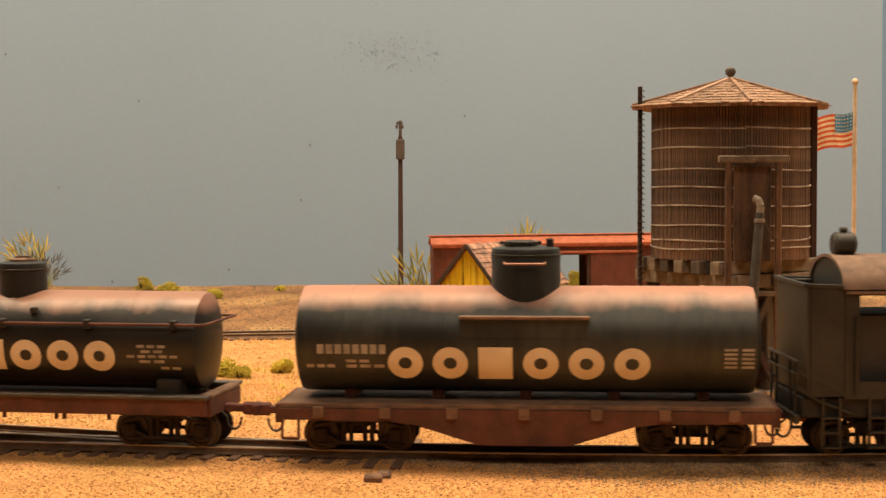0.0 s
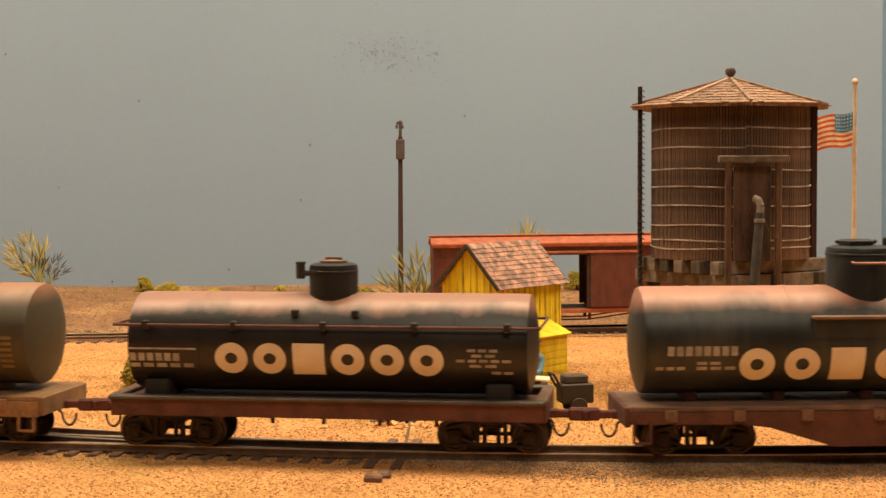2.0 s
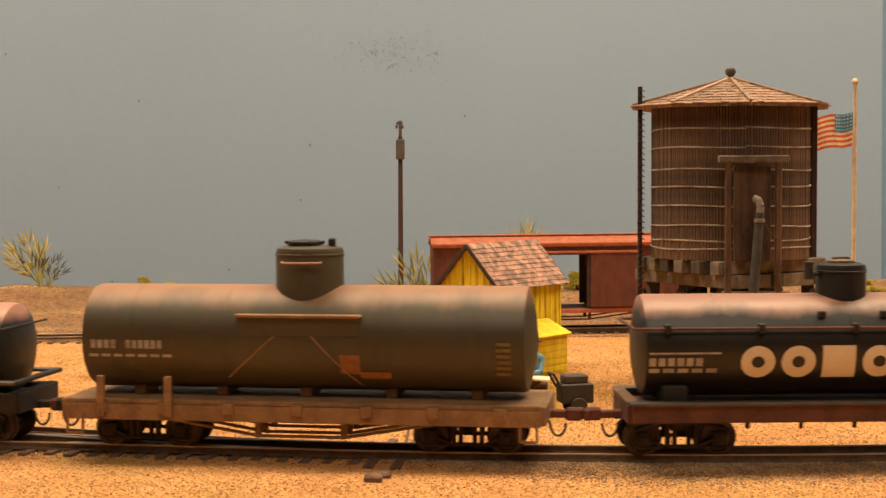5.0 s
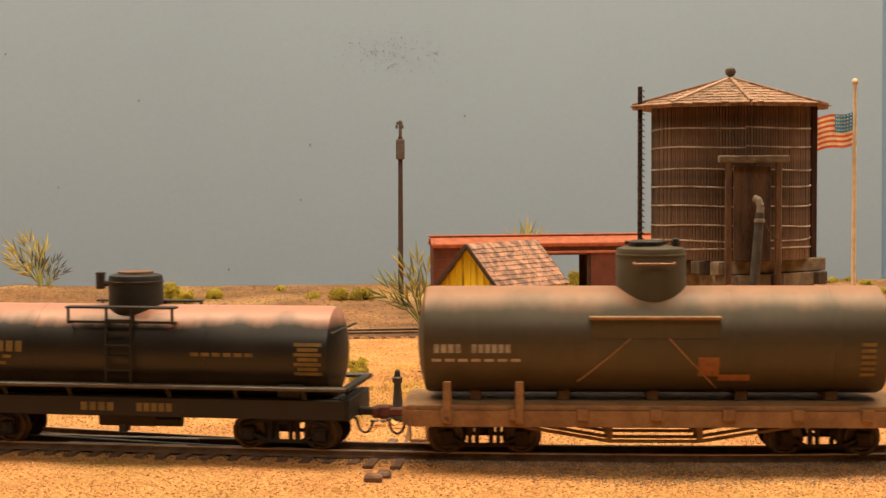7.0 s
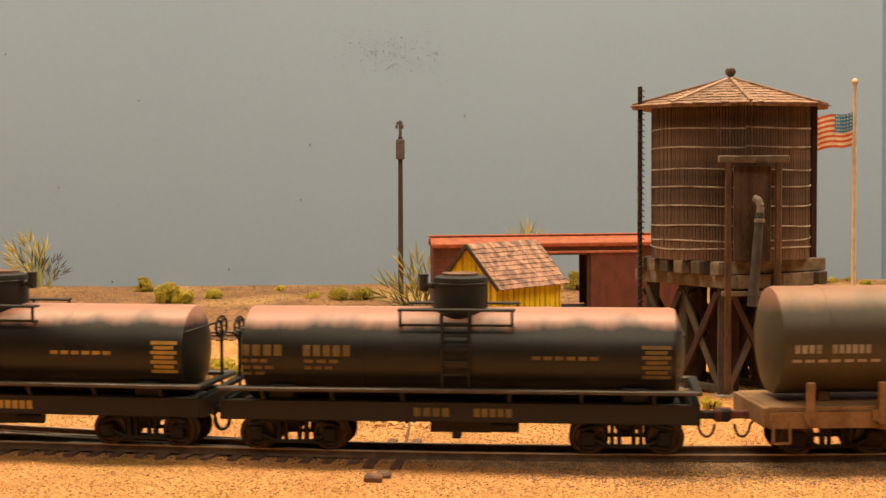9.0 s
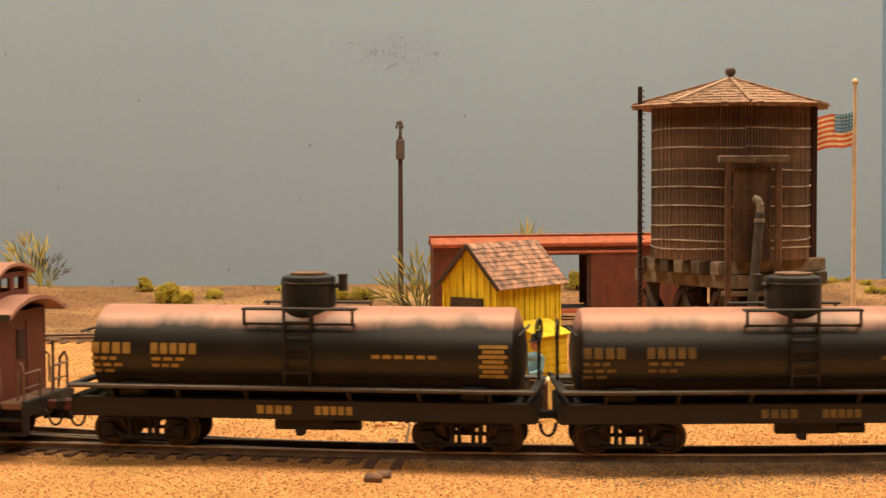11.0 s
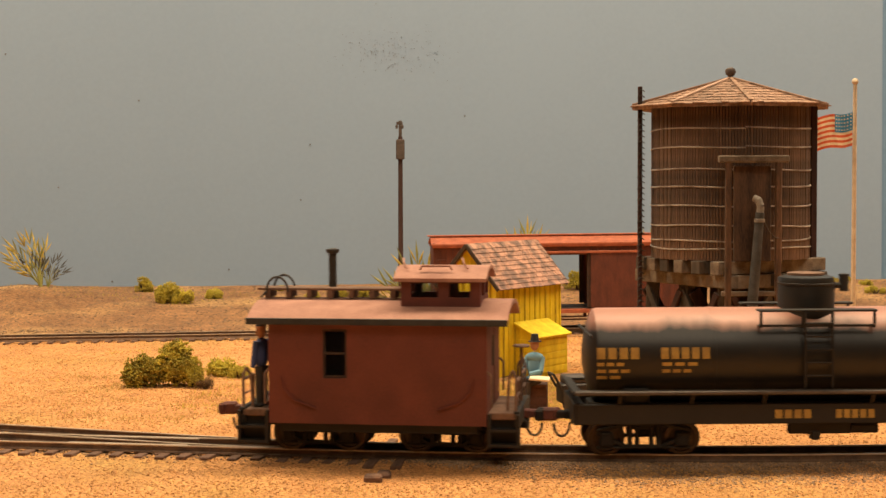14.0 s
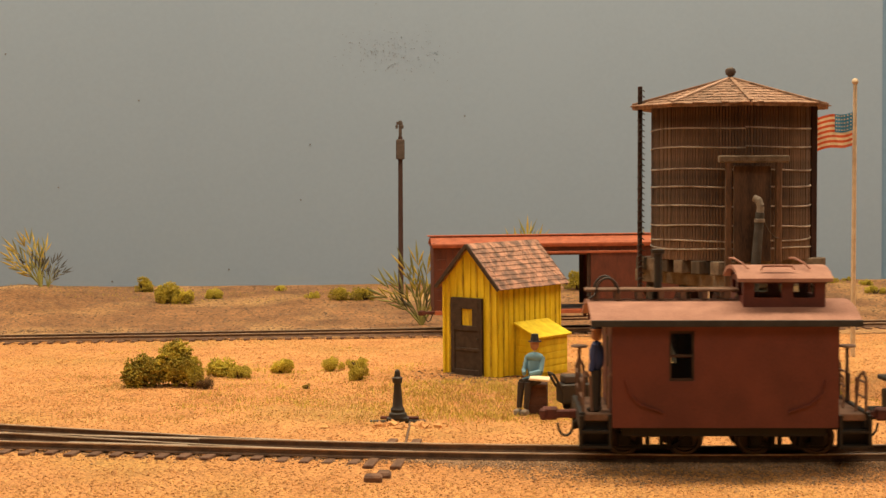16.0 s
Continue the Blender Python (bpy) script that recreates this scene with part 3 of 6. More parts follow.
def black_tank_car():
    car = thing("tank_car", "glossy black tank car with handrail on an oxide red frame", "tank car")
    R, zc = 11.7, 24.8
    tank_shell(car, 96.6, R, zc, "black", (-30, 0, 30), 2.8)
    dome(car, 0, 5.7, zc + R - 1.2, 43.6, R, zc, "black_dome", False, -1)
    bm = lathe(B(), [(3.2, 43.5), (3.2, 44.1), (0.01, 44.5)], 20, "z", (0, 0, 0))
    box(bm, -2, 2, -0.4, 0.4, 44, 44.9, 0.1)
    part("dome_lid", bm, "deck", car, "dusty dome lid", smooth=True)
    for s in (-1, 1):
        bm = B()
        rod(bm, (-49.4, s * 12.3, 29.6), (49.4, s * 12.3, 29.6), 0.34)
        rod(bm, (s * 49.4, -12.3, 29.6), (s * 49.4, 12.3, 29.6), 0.34)
        part("handrail", bm, "red_frame", car)
        for x in (-42, -21, 0, 21, 42):
            part("rail_bracket", box(B(), x - 0.7, x + 0.7, s * 11.6 - 1.1, s * 11.6 + 1.1, 28.4, 30.6, 0.2), "dark_frame", car)
        for x in (-7, 7):
            part("lug", box(B(), x - 0.8, x + 0.8, s * 9.6 - 0.8, s * 9.6 + 0.8, 31.6, 33.2, 0.2), "dark_frame", car)
    ring_marks(car, R, zc, 21.9, 7.4, [-21.7 + 9.1 * i for i in range(6)], ["ring", "ring", "block", "ring", "ring", "ring"], "cream")
    bars(car, R, zc, [(-46, 22.0, 12.5, 1.9, 6), (-46, 24.0, 16, 0.45, 1), (-46, 20.0, 16, 1.0, 5)], "white_mark")
    bars(car, R, zc, [(33, 24.4, 7.5, 0.7, 3), (34, 23.2, 6, 0.7, 2), (30.5, 22.0, 13, 0.7, 5), (33.5, 20.8, 7, 0.7, 2), (38.5, 19.2, 5.5, 0.7, 2)], "white_mark", "data_marking")
    for s in (-1, 1):
        bm = box(B(), -50.5, 50.5, s * 12.6 - 1.6, s * 12.6 + 1.6, 12.2, 13.2, 0.25)
        part("running_board", bm, "lip", car, "worn dark running board")
        bm = box(B(), -50, 50, s * 12.4 - 0.8, s * 12.4 + 0.8, 8.4, 12.2, 0.15)
        part("side_sill", bm, "red_frame", car)
        bm = box(B(), s * 49.5 - 1.4, s * 49.5 + 1.4, -11, 11, 12.2, 13.2, 0.25)
        part("end_board", bm, "deck", car)
        bm = box(B(), s * 49.6 - 1.2, s * 49.6 + 1.2, -11.5, 11.5, 8.0, 12.2, 0.2)
        part("end_sill", bm, "red_frame", car)
        bm = B()
        for x in (-24, -12, 0, 13, 15, 26):
            rod(bm, (x, s * 11.5, 8.5), (x, s * 11.5, 6.9), 0.5)
        part("brake_hanger", bm, "red_frame", car)
        bm = box(B(), s * 40 - 3, s * 40 + 3, -10.5, 10.5, 11, 16.5, 0.5)
        part("saddle", bm, "dark_frame", car)
        coupler(car, s, 51.5)
        truck(car, s * 38, "truck")
    bm = box(B(), -50, 50, -4, 4, 7.6, 12.2, 0.2)
    part("centre_sill", bm, "red_frame", car)
    return car


def gold_marked_tank_car(mark, label, side=1):
    car = thing("tank_car", label, "tank car")
    R, zc = 11.0, 22.8
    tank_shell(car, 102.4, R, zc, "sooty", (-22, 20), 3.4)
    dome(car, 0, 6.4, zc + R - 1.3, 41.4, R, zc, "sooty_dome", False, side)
    bm = lathe(B(), [(4.2, 41.3), (4.2, 41.9), (0.01, 42.3)], 24, "z", (0, 0, 0))
    part("dome_lid", bm, "deck", car, "dusty dome lid", smooth=True)
    for s in (-1, 1):
        bm = B()
        box(bm, -13.2, 13.2, s * 9.4 - 1.6, s * 9.4 + 1.6, 33.6, 34.1, 0.1)
        part("dome_walk", bm, "dark_frame", car, "plank dome walkway")
        bm = B()
        for x in (-12.6, -3.3, 3.3, 12.6):
            wire(bm, [(x, s * 10.6, 33.6), (x, s * 10.6, 30.2), (x, s * 8.2, 30.2)], 0.35)
        wire(bm, [(-12.6, s * 10.6, 30.4), (12.6, s * 10.6, 30.4)], 0.3)
        part("walk_bracket", bm, "dark_frame", car)
        bm = B()
        for x in (-3.0, 3.0):
            wire(bm, [(x, s * 11.2, 33.6), (x, s * 12.1, 26), (x, s * 12.1, 16)], 0.3)
        for z in (19, 22, 25, 28, 31):
            rod(bm, (-3, s * (12.1 if z < 27 else 11.7), z), (3, s * (12.1 if z < 27 else 11.7), z), 0.26)
        part("ladder", bm, "dark_frame", car, "iron side ladder")
        bm = box(B(), -54, 54, s * 12.4 - 1.5, s * 12.4 + 1.5, 15.0, 15.9, 0.2)
        part("running_board", bm, "lip", car)
        bm = box(B(), -53.5, 53.5, s * 10.6 - 0.8, s * 10.6 + 0.8, 7.9, 12.6, 0.2)
        part("side_sill", bm, "dark_frame", car)
        for x in (-44, -28, -12, 12, 28, 44):
            part("board_bracket", beam(B(), (x, s * 10.6, 12.4), (x, s * 13.0, 15.0), 1.0, 0.6), "dark_frame", car)
        bm = box(B(), s * 53.5 - 1, s * 53.5 + 1, -13, 13, 14.9, 15.9, 0.2)
        part("end_board", bm, "dark_frame", car)
        bm = box(B(), s * 53 - 1.2, s * 53 + 1.2, -11, 11, 7.8, 12.8, 0.2)
        part("end_sill", bm, "dark_frame", car)
        bm = box(B(), s * 40 - 3, s * 40 + 3, -10, 10, 11, 16, 0.4)
        part("saddle", bm, "dark_frame", car)
        bm = B()
        rod(bm, (s * 50.5, -12.8, 28.4), (s * 50.5, 12.8, 28.4), 0.3)
        part("end_rail", bm, "dark_frame", car)
        coupler(car, s, 54, material="truck_dark")
        truck(car, s * 38, "truck_dark")
    bm = B()
    bx, bz = side * 53.4, 28.0
    rod(bm, (bx, 5, 13), (bx, 5, bz), 0.4)
    for i in range(16):
        a, c = 2 * math.pi * i / 16, 2 * math.pi * (i + 1) / 16
        rod(bm, (bx + 0.5 * math.cos(a), 5 + 2.6 * math.cos(a), bz + 2.6 * math.sin(a)), (bx + 0.5 * math.cos(c), 5 + 2.6 * math.cos(c), bz + 2.6 * math.sin(c)), 0.3, seg=6)
    for i in range(4):
        a = math.pi * i / 4
        rod(bm, (bx, 5 - 2.5 * math.cos(a), bz - 2.5 * math.sin(a)), (bx, 5 + 2.5 * math.cos(a), bz + 2.5 * math.sin(a)), 0.2, seg=6)
    part("brake_wheel", bm, "dark_frame", car, "upright brake wheel")
    bm = B()
    box(bm, -6, 8, -9.5, -7.5, 5.2, 8.0, 0.3)
    box(bm, -1, 1, -10, -7, 3.8, 6, 0.3)
    rod(bm, (8, -8.5, 6.6), (14, -8.5, 6.6), 1.4)
    part("brake_gear", bm, "dark_frame", car)
    bm = box(B(), -50, 50, -4, 4, 7.4, 12, 0.2)
    part("centre_sill", bm, "dark_frame", car)
    bars(car, R, zc, [(-49, 24.3, 10, 2.6, 4), (-34.8, 24.3, 11.4, 2.6, 5), (-49, 21.8, 6.5, 0.8, 3), (-34.5, 21.8, 8.5, 0.8, 3), (-49, 20.2, 8, 0.8, 3), (-34.5, 20.2, 7, 0.8, 3), (-49, 18.7, 6, 0.8, 2), (17, 23.0, 15.5, 0.9, 6)] + [(41.4 + (0.8 if i % 2 else 0), 25.6 - 1.15 * i, 6.4 - (1.6 if i % 2 else 0), 0.85, 1) for i in range(7)], mark)
    bars(car, 0, 0, [(-9.5, 10.2, 8.5, 2.0, 4), (4, 10.2, 9, 2.0, 5)], mark, "sill_marking", flat=-11.45)
    return car


def caboose_car():
    car = thing("caboose", "oxide red wooden caboose with a cupola and end platforms", "caboose")
    hx, hy, z0, z1 = 25.2, 14.0, 7.6, 31.6
    t = 0.9
    for s in (-1, 1):
        part("side_wall", holed_wall(-hx, hx, z0, z1, -12.5, -6.9, 18.2, 29.6, s * hy, s * (hy - t), "y"), "caboose", car, "plain oxide red side wall")
        part("end_wall", holed_wall(-hy + t, hy - t, z0, z1, -3.2, 3.2, z0 + 1.0, 29.0, s * hx, s * (hx - t), "x"), "caboose", car)
    bm = box(B(), -hx + t, hx - t, -hy + t, hy - t, z0, z0 + 1.0)
    part("floor_board", bm, "dark_frame", car)
    for s in (-1, 1):
        bm = box(B(), s * (hx - 0.5) - 0.3, s * (hx - 0.5) + 0.3, -3.2, 3.2, z0 + 1, 29.0)
        d = part("door", bm, "caboose", car)
        bm = box(B(), s * (hx - 0.1) - 0.2, s * (hx - 0.1) + 0.2, -2.0, 2.0, 20, 27)
        part("door_pane", bm, "boxcar_in", d, "dark door pane")
        y = s * (hy - 0.55)
        bm = box(B(), -12.5, -6.9, y - 0.05, y + 0.05, 18.2, 29.6)
        w = part("window", bm, "glass", car, "clear side window")
        w.visible_shadow = False
        bm = B()
        for a, b, c, d_ in ((-12.5, -12.0, 18.2, 29.6), (-7.4, -6.9, 18.2, 29.6), (-12.0, -7.4, 18.2, 18.8), (-12.0, -7.4, 23.6, 24.2), (-12.0, -7.4, 29.0, 29.6)):
            box(bm, a, b, y - 0.25, y + 0.25, c, d_)
        part("window_frame", bm, "boxcar_in", w)
        for e in (-1, 1):
            bm = B()
            pts = [(e * 22.3, s * 14.4, 18.5), (e * 21.5, s * 14.6, 15.5), (e * 19.0, s * 14.6, 13.0), (e * 14.0, s * 14.4, 11.2)]
            wire(bm, pts, 0.22)
            part("grab_iron", bm, "caboose", car, "curved corner grab iron")
    # curved roof
    def roof(xa, xb, hw, zc_, rise, thick, material, name, label=""):
        o = []
        n = 14
        for i in range(n + 1):
            u = -1 + 2 * i / n
            o.append((hw * u, zc_ + rise * (1 - abs(u) ** 2.2)))
        for i in range(n, -1, -1):
            u = -1 + 2 * i / n
            o.append((hw * u, zc_ + rise * (1 - abs(u) ** 2.2) - thick))
        b = plate(B(), o, xa, xb)
        bmesh.ops.transform(b, matrix=pose(0, 0, 0, 0, 0, -90), verts=b.verts)
        return part(name, b, material, car, label, smooth=True)
    roof(-30, 30, 15.6, 31.7, 3.9, 1.0, "caboose_roof", "roof", "dusty curved roof")
    for s in (-1, 1):
        part("eave_trim", box(B(), -30, 30, s * 15.7 - 0.3, s * 15.7 + 0.3, 30.7, 32.2, 0.1), "eave", car, "grey eave trim")
    # cupola
    cx0, cx1, cy, c0, c1 = 4.8, 23.2, 8.8, 33.4, 41.2
    bm = B()
    for s in (-1, 1):
        y0, y1 = sorted((s * cy, s * (cy - 0.8)))
        box(bm, cx0, cx1, y0, y1, c0, 36.6)
        box(bm, cx0, cx1, y0, y1, 39.9, c1)
        for a, b in ((cx0, cx0 + 2.4), (cx0 + 8.6, cx0 + 11.2), (cx1 - 2.4, cx1)):
            box(bm, a, b, y0, y1, 36.6, 39.9)
        xa, xb = sorted(((cx0, cx0 + 0.8) if s < 0 else (cx1, cx1 - 0.8)))
        box(bm, xa, xb, -cy + 0.8, cy - 0.8, c0, 36.6)
        box(bm, xa, xb, -cy + 0.8, cy - 0.8, 39.9, c1)
        for a, b in ((-cy + 0.8, -cy + 2.2), (-1.2, 1.2), (cy - 2.2, cy - 0.8)):
            box(bm, xa, xb, a, b, 36.6, 39.9)
    cup = part("cupola", bm, "caboose", car, "red cupola with windows")
    for s in (-1, 1):
        for a, b in ((cx0 + 2.4, cx0 + 8.6), (cx0 + 11.2, cx1 - 2.4)):
            bm = box(B(), a, b, s * (cy - 0.5) - 0.05, s * (cy - 0.5) + 0.05, 36.6, 39.9)
            g = part("cupola_pane", bm, "glass", cup)
            g.visible_shadow = False
    roof(cx0 - 1.5, cx1 + 1.5, cy + 1.3, 41.1, 2.5, 0.8, "caboose_roof", "cupola_roof")
    bm = B()
    for x in (6, 20):
        wire(bm, [(x, -7, 43.2), (x - 1, -5.5, 44.4), (x - 2, 0, 45.2), (x - 2.5, 3, 45.0)], 0.25)
    wire(bm, [(9, -7.5, 42.9), (9.5, -7.2, 43.8), (16, -7.2, 43.8), (16.5, -7.5, 42.9)], 0.25)
    part("roof_grab", bm, "caboose_roof", car)
    bm = B()
    for y in (-2.2, 0, 2.2):
        box(bm, -30.5, 4.8, y - 0.95, y + 0.95, 37.6, 38.2, 0.1)
    for x in range(-28, 3, 5):
        box(bm, x - 0.6, x + 0.6, -3.2, 3.2, 35.8, 37.6)
    part("roof_walk", bm, "deck", car, "plank roof walk on blocks")
    bm = lathe(B(), [(1.5, 35), (1.5, 37.2), (0.95, 37.4), (0.95, 46.2), (1.5, 46.3), (1.6, 47.2), (0.6, 47.4)], 16, "z", (-13.3, 1.5, 0))
    part("stove_pipe", bm, "black_iron", car, "black stove pipe", smooth=True)
    bm = B()
    for y in (-4, 3.0):
        pts = [(-29.5, y, 36)]
        for i in range(9):
            a = math.pi * i / 8
            pts.append((-25.5 - 2.6 * math.cos(a), y, 37.3 + 3.6 * math.sin(a)))
        wire(bm, pts, 0.28)
    part("roof_ladder_grip", bm, "black_iron", car)
    # platforms, steps and railings
    for s in (-1, 1):
        bm = box(B(), s * 28.6 - 3.4, s * 28.6 + 3.4, -13.0, 13.0, 9.0, 10.6, 0.2)
        part("platform", bm, "deck", car, "dusty end platform")
        bm = box(B(), s * 31.8 - 0.7, s * 31.8 + 0.7, -13, 13, 7.2, 11.0, 0.2)
        part("end_beam", bm, "dark_frame", car)
        for e in (-1, 1):
            bm = B()
            y = e * 13.0
            for x in (25.7, 32.2):
                box(bm, s * x - 0.35, s * x + 0.35, y - 1.4, y + 1.4, 2.8, 10.4)
            for z in (3.0, 6.4):
                box(bm, s * 28.95 - 3.3, s * 28.95 + 3.3, y - 1.5, y + 1.5, z, z + 0.6)
            box(bm, s * 28.95 - 3.3, s * 28.95 + 3.3, y + e * -1.4 - 0.2, y + e * -1.4 + 0.2, 3, 10)
            part("steps", bm, "dark_frame", car, "black iron end steps")
            bm = B()
            wire(bm, [(s * 31.6, e * 12.4, 10.6), (s * 31.6, e * 12.4, 18.5), (s * 31.0, e * 12.2, 20.2), (s * 30.0, e * 11.8, 18.6), (s * 29.6, e * 11.5, 11)], 0.34)
            part("railing_hoop", bm, "loco_dust", car, "bent wire platform railing")
            bm = B()
            wire(bm, [(s * 31.6, e * 12.4, 17.5), (s * 31.6, e * 3.5, 17.5), (s * 31.6, e * 3.5, 10.6)], 0.3)
            wire(bm, [(s * 31.6, e * 12.4, 14), (s * 31.6, e * 3.5, 14)], 0.25)
            part("railing", bm, "loco_dust", car, "wire end railing")
            bm = B()
            wire(bm, [(s * 25.3, e * 13.4, 20), (s * 26.2, e * 13.6, 19), (s * 26.2, e * 13.6, 12)], 0.28)
            part("hand_grip", bm, "loco_dust", car)
        bm = B()
        rod(bm, (s * 31.4, 4.5, 10.5), (s * 31.4, 4.5, 24), 0.4)
        lathe(bm, [(1.9, 23.8), (2.1, 24.0), (1.9, 24.3)], 16, "z", (s * 31.4, 4.5, 0))
        part("brake_staff", bm, "loco_dust", car)
        coupler(car, s, 33)
        truck(car, s * 15.0, "truck_dark", 14.0)
    bm = box(B(), -31, 31, -5, 5, 5.6, 9.0, 0.2)
    box(bm, -23, 23, -12.5, -11, 5.4, 8.9, 0.2)
    box(bm, -23, 23, 11, 12.5, 5.4, 8.9, 0.2)
    part("underframe", bm, "dark_frame", car)
    return car


def engine_rear():
    """The rear of a tank engine: fuel bunker, arched cab, rear lamp and steps."""
    car = thing("steam_engine", "grimy black tank engine with arched cab and rear bunker", "locomotive")
    W = 13.7
    bm = B()
    box(bm, -8.6, -7.8, -W, W, 14.5, 40.0, 0.2)
    part("bunker_back", bm, "loco", car, "grimy back plate of the fuel bunker")
    for s in (-1, 1):
        part("bunker_side", box(B(), -7.8, 0, min(s * W, s * (W - 0.8)), max(s * W, s * (W - 0.8)), 14.5, 39.6, 0.2), "loco", car)
    part("bunker_floor", box(B(), -7.8, 0, -W + 0.8, W - 0.8, 14.5, 31), "loco", car)
    bm = B()
    for p, q in (((-8.9, -W, 40.0), (-8.9, W, 40.0)), ((-8.9, -W, 40.0), (0, -W, 39.6)), ((-8.9, W, 40.0), (0, W, 39.6))):
        beam(bm, p, q, 0.9, 0.9)
    part("bunker_rim", bm, "loco", car)
    arch = [(-W, 14), (W, 14), (W, 39.0)] + [(W * math.cos(math.pi * k / 12), 39.0 + 6.6 * math.sin(math.pi * k / 12)) for k in range(1, 12)] + [(-W, 39.0)]
    for x in (0.0, 36.0):
        bm = plate(B(), arch, x, x + 0.9)
        bmesh.ops.transform(bm, matrix=Matrix(((0, 1, 0, 0), (1, 0, 0, 0), (0, 0, 1, 0), (0, 0, 0, 1))), verts=bm.verts)
        bmesh.ops.recalc_face_normals(bm, faces=bm.faces)
        part("cab_end", bm, "loco", car, "arched cab end wall")
    top = [((W + 1.0) * math.cos(math.pi * k / 12), 39.0 + 7.4 * math.sin(math.pi * k / 12)) for k in range(13)]
    low = [(W * math.cos(math.pi * k / 12), 39.0 + 6.65 * math.sin(math.pi * k / 12)) for k in range(12, -1, -1)]
    bm = plate(B(), top + low, -0.6, 37.5)
    bmesh.ops.transform(bm, matrix=Matrix(((0, 1, 0, 0), (1, 0, 0, 0), (0, 0, 1, 0), (0, 0, 0, 1))), verts=bm.verts)
    bmesh.ops.recalc_face_normals(bm, faces=bm.faces)
    part("cab_roof", bm, "loco_dust", car, "dusty arched cab roof", smooth=True)
    for s in (-1, 1):
        bm = B()
        y0, y1 = sorted((s * W, s * (W - 0.8)))
        box(bm, 0.9, 3.2, y0, y1, 14, 39)
        box(bm, 20, 36, y0, y1, 14, 39)
        box(bm, 3.2, 20, y0, y1, 14, 18)
        box(bm, 3.2, 20, y0, y1, 37.6, 39)
        part("cab_side", bm, "loco", car, "cab side with a wide doorway")
        bm = beam(B(), (0, s * (W + 0.5), 38.3), (36, s * (W + 0.5), 38.3), 0.7, 0.7)
        part("rain_strip", bm, "loco_dust", car)
        bm = rod(B(), (2.4, s * (W + 0.7), 15), (2.4, s * (W + 0.7), 33), 0.35)
        part("handrail", bm, "loco", car)
        for x in (-3.0, 7.5):
            bm = B()
            for e in (-1.9, 1.9):
                box(bm, x + e - 0.3, x + e + 0.3, s * 13.6 - 0.4, s * 13.6 + 0.4, 2.6, 14.4)
            for z in (2.8, 6.2, 9.6):
                box(bm, x - 1.9, x + 1.9, s * 13.6 - 1.0, s * 13.6 + 1.0, z, z + 0.5)
            part("side_step", bm, "loco", car, "iron side step")
    bm = box(B(), 2, 35, -9, 9, 14.5, 33, 0.5)
    part("boiler_back", bm, "black_iron", car, "dark boiler back in the cab")
    bm = box(B(), -9.5, 38, -12.6, 12.6, 9.6, 14.2, 0.3)
    part("frame", bm, "dark_frame", car)
    bm = B()
    lathe(bm, [(2.2, 0.8), (2.9, 1.4), (2.9, 5.4), (2.2, 6.0), (0.6, 6.6)], 20, "x", (0, 0, 48.6))
    box(bm, 1.6, 5.2, -1.8, 1.8, 44.8, 46.6, 0.3)
    lathe(bm, [(0.8, 51.2), (1.1, 52.2), (0.8, 52.6)], 12, "z", (3.4, 0, 0))
    part("rear_lamp", bm, "black_iron", car, "round rear headlamp", smooth=True)
    bm = B()
    beam(bm, (-10.6, -13.2, 9.4), (-10.6, 13.2, 9.4), 1.2, 2.0)
    for y in (-11, -6, 6, 11):
        rod(bm, (-10.4, y, 9), (-10.4, y, 22.5), 0.35)
    rod(bm, (-10.4, -13, 22.5), (-10.4, 13, 22.5), 0.4)
    rod(bm, (-10.4, -13, 19.5), (-10.4, 13, 19.5), 0.3)
    for y in (-13.4, 13.4):
        wire(bm, [(-10.4, y * 0.96, 20.5), (-6.5, y, 17.5), (0.5, y, 14.8)], 0.45)
        wire(bm, [(-10.4, y * 0.96, 16.5), (-5.5, y, 13.5), (1.5, y, 10.8)], 0.45)
    part("rear_piping", bm, "loco", car, "tangle of rear rails and pipes")
    coupler(car, -1, 11.5, material="truck_dark")
    truck(car, 8, "truck_dark")
    truck(car, 29, "truck_dark", 15)
    return car


# ---- the train ----
KNOTS_T = [0, 1, 2, 3, 4.2, 6.3, 7.5, 9.2, 11.3, 12, 13, 14, 15, 15.5, 16]
KNOTS_S = [0.0, 38.9, 78.0, 117.5, 164.5, 249.7, 297.3, 364.7, 446.0, 473.8, 512.5, 551.4, 590.4, 609.6, 628.3]


def run(t):
    return float(np.interp(t, KNOTS_T, KNOTS_S))


TRAIN = [
    (engine_rear(), 88.9, 10, 1.0, 0.985),
    (navy_tank_car(), 18.8, 38, 1.02, 1.0),
    (black_tank_car(), -104.9, 38, 1.012, 1.0),
    (olive_tank_car(), -229.6, 38, 1.02, 1.0),
    (gold_marked_tank_car("dim_gold", "dusty black tank car with dulled gold markings", -1), -353.4, 38, 1.02, 0.985),
    (gold_marked_tank_car("gold", "black tank car with bright gold markings"), -467.4, 38, 1.02, 0.985),
    (caboose_car(), -565.4, 15, 1.0, 0.99),
]


def car_pose(s, half):
    xa, ya, _ = on_line(s - half)
    xb, yb, _ = on_line(s + half)
    x, y = (xa + xb) / 2, (ya + yb) / 2
    yaw = math.degrees(math.atan2(yb - ya, xb - xa))
    return pose(x / 1000, y / 1000, -GRADE * x / 1000, 0, math.degrees(math.atan(GRADE)), yaw)


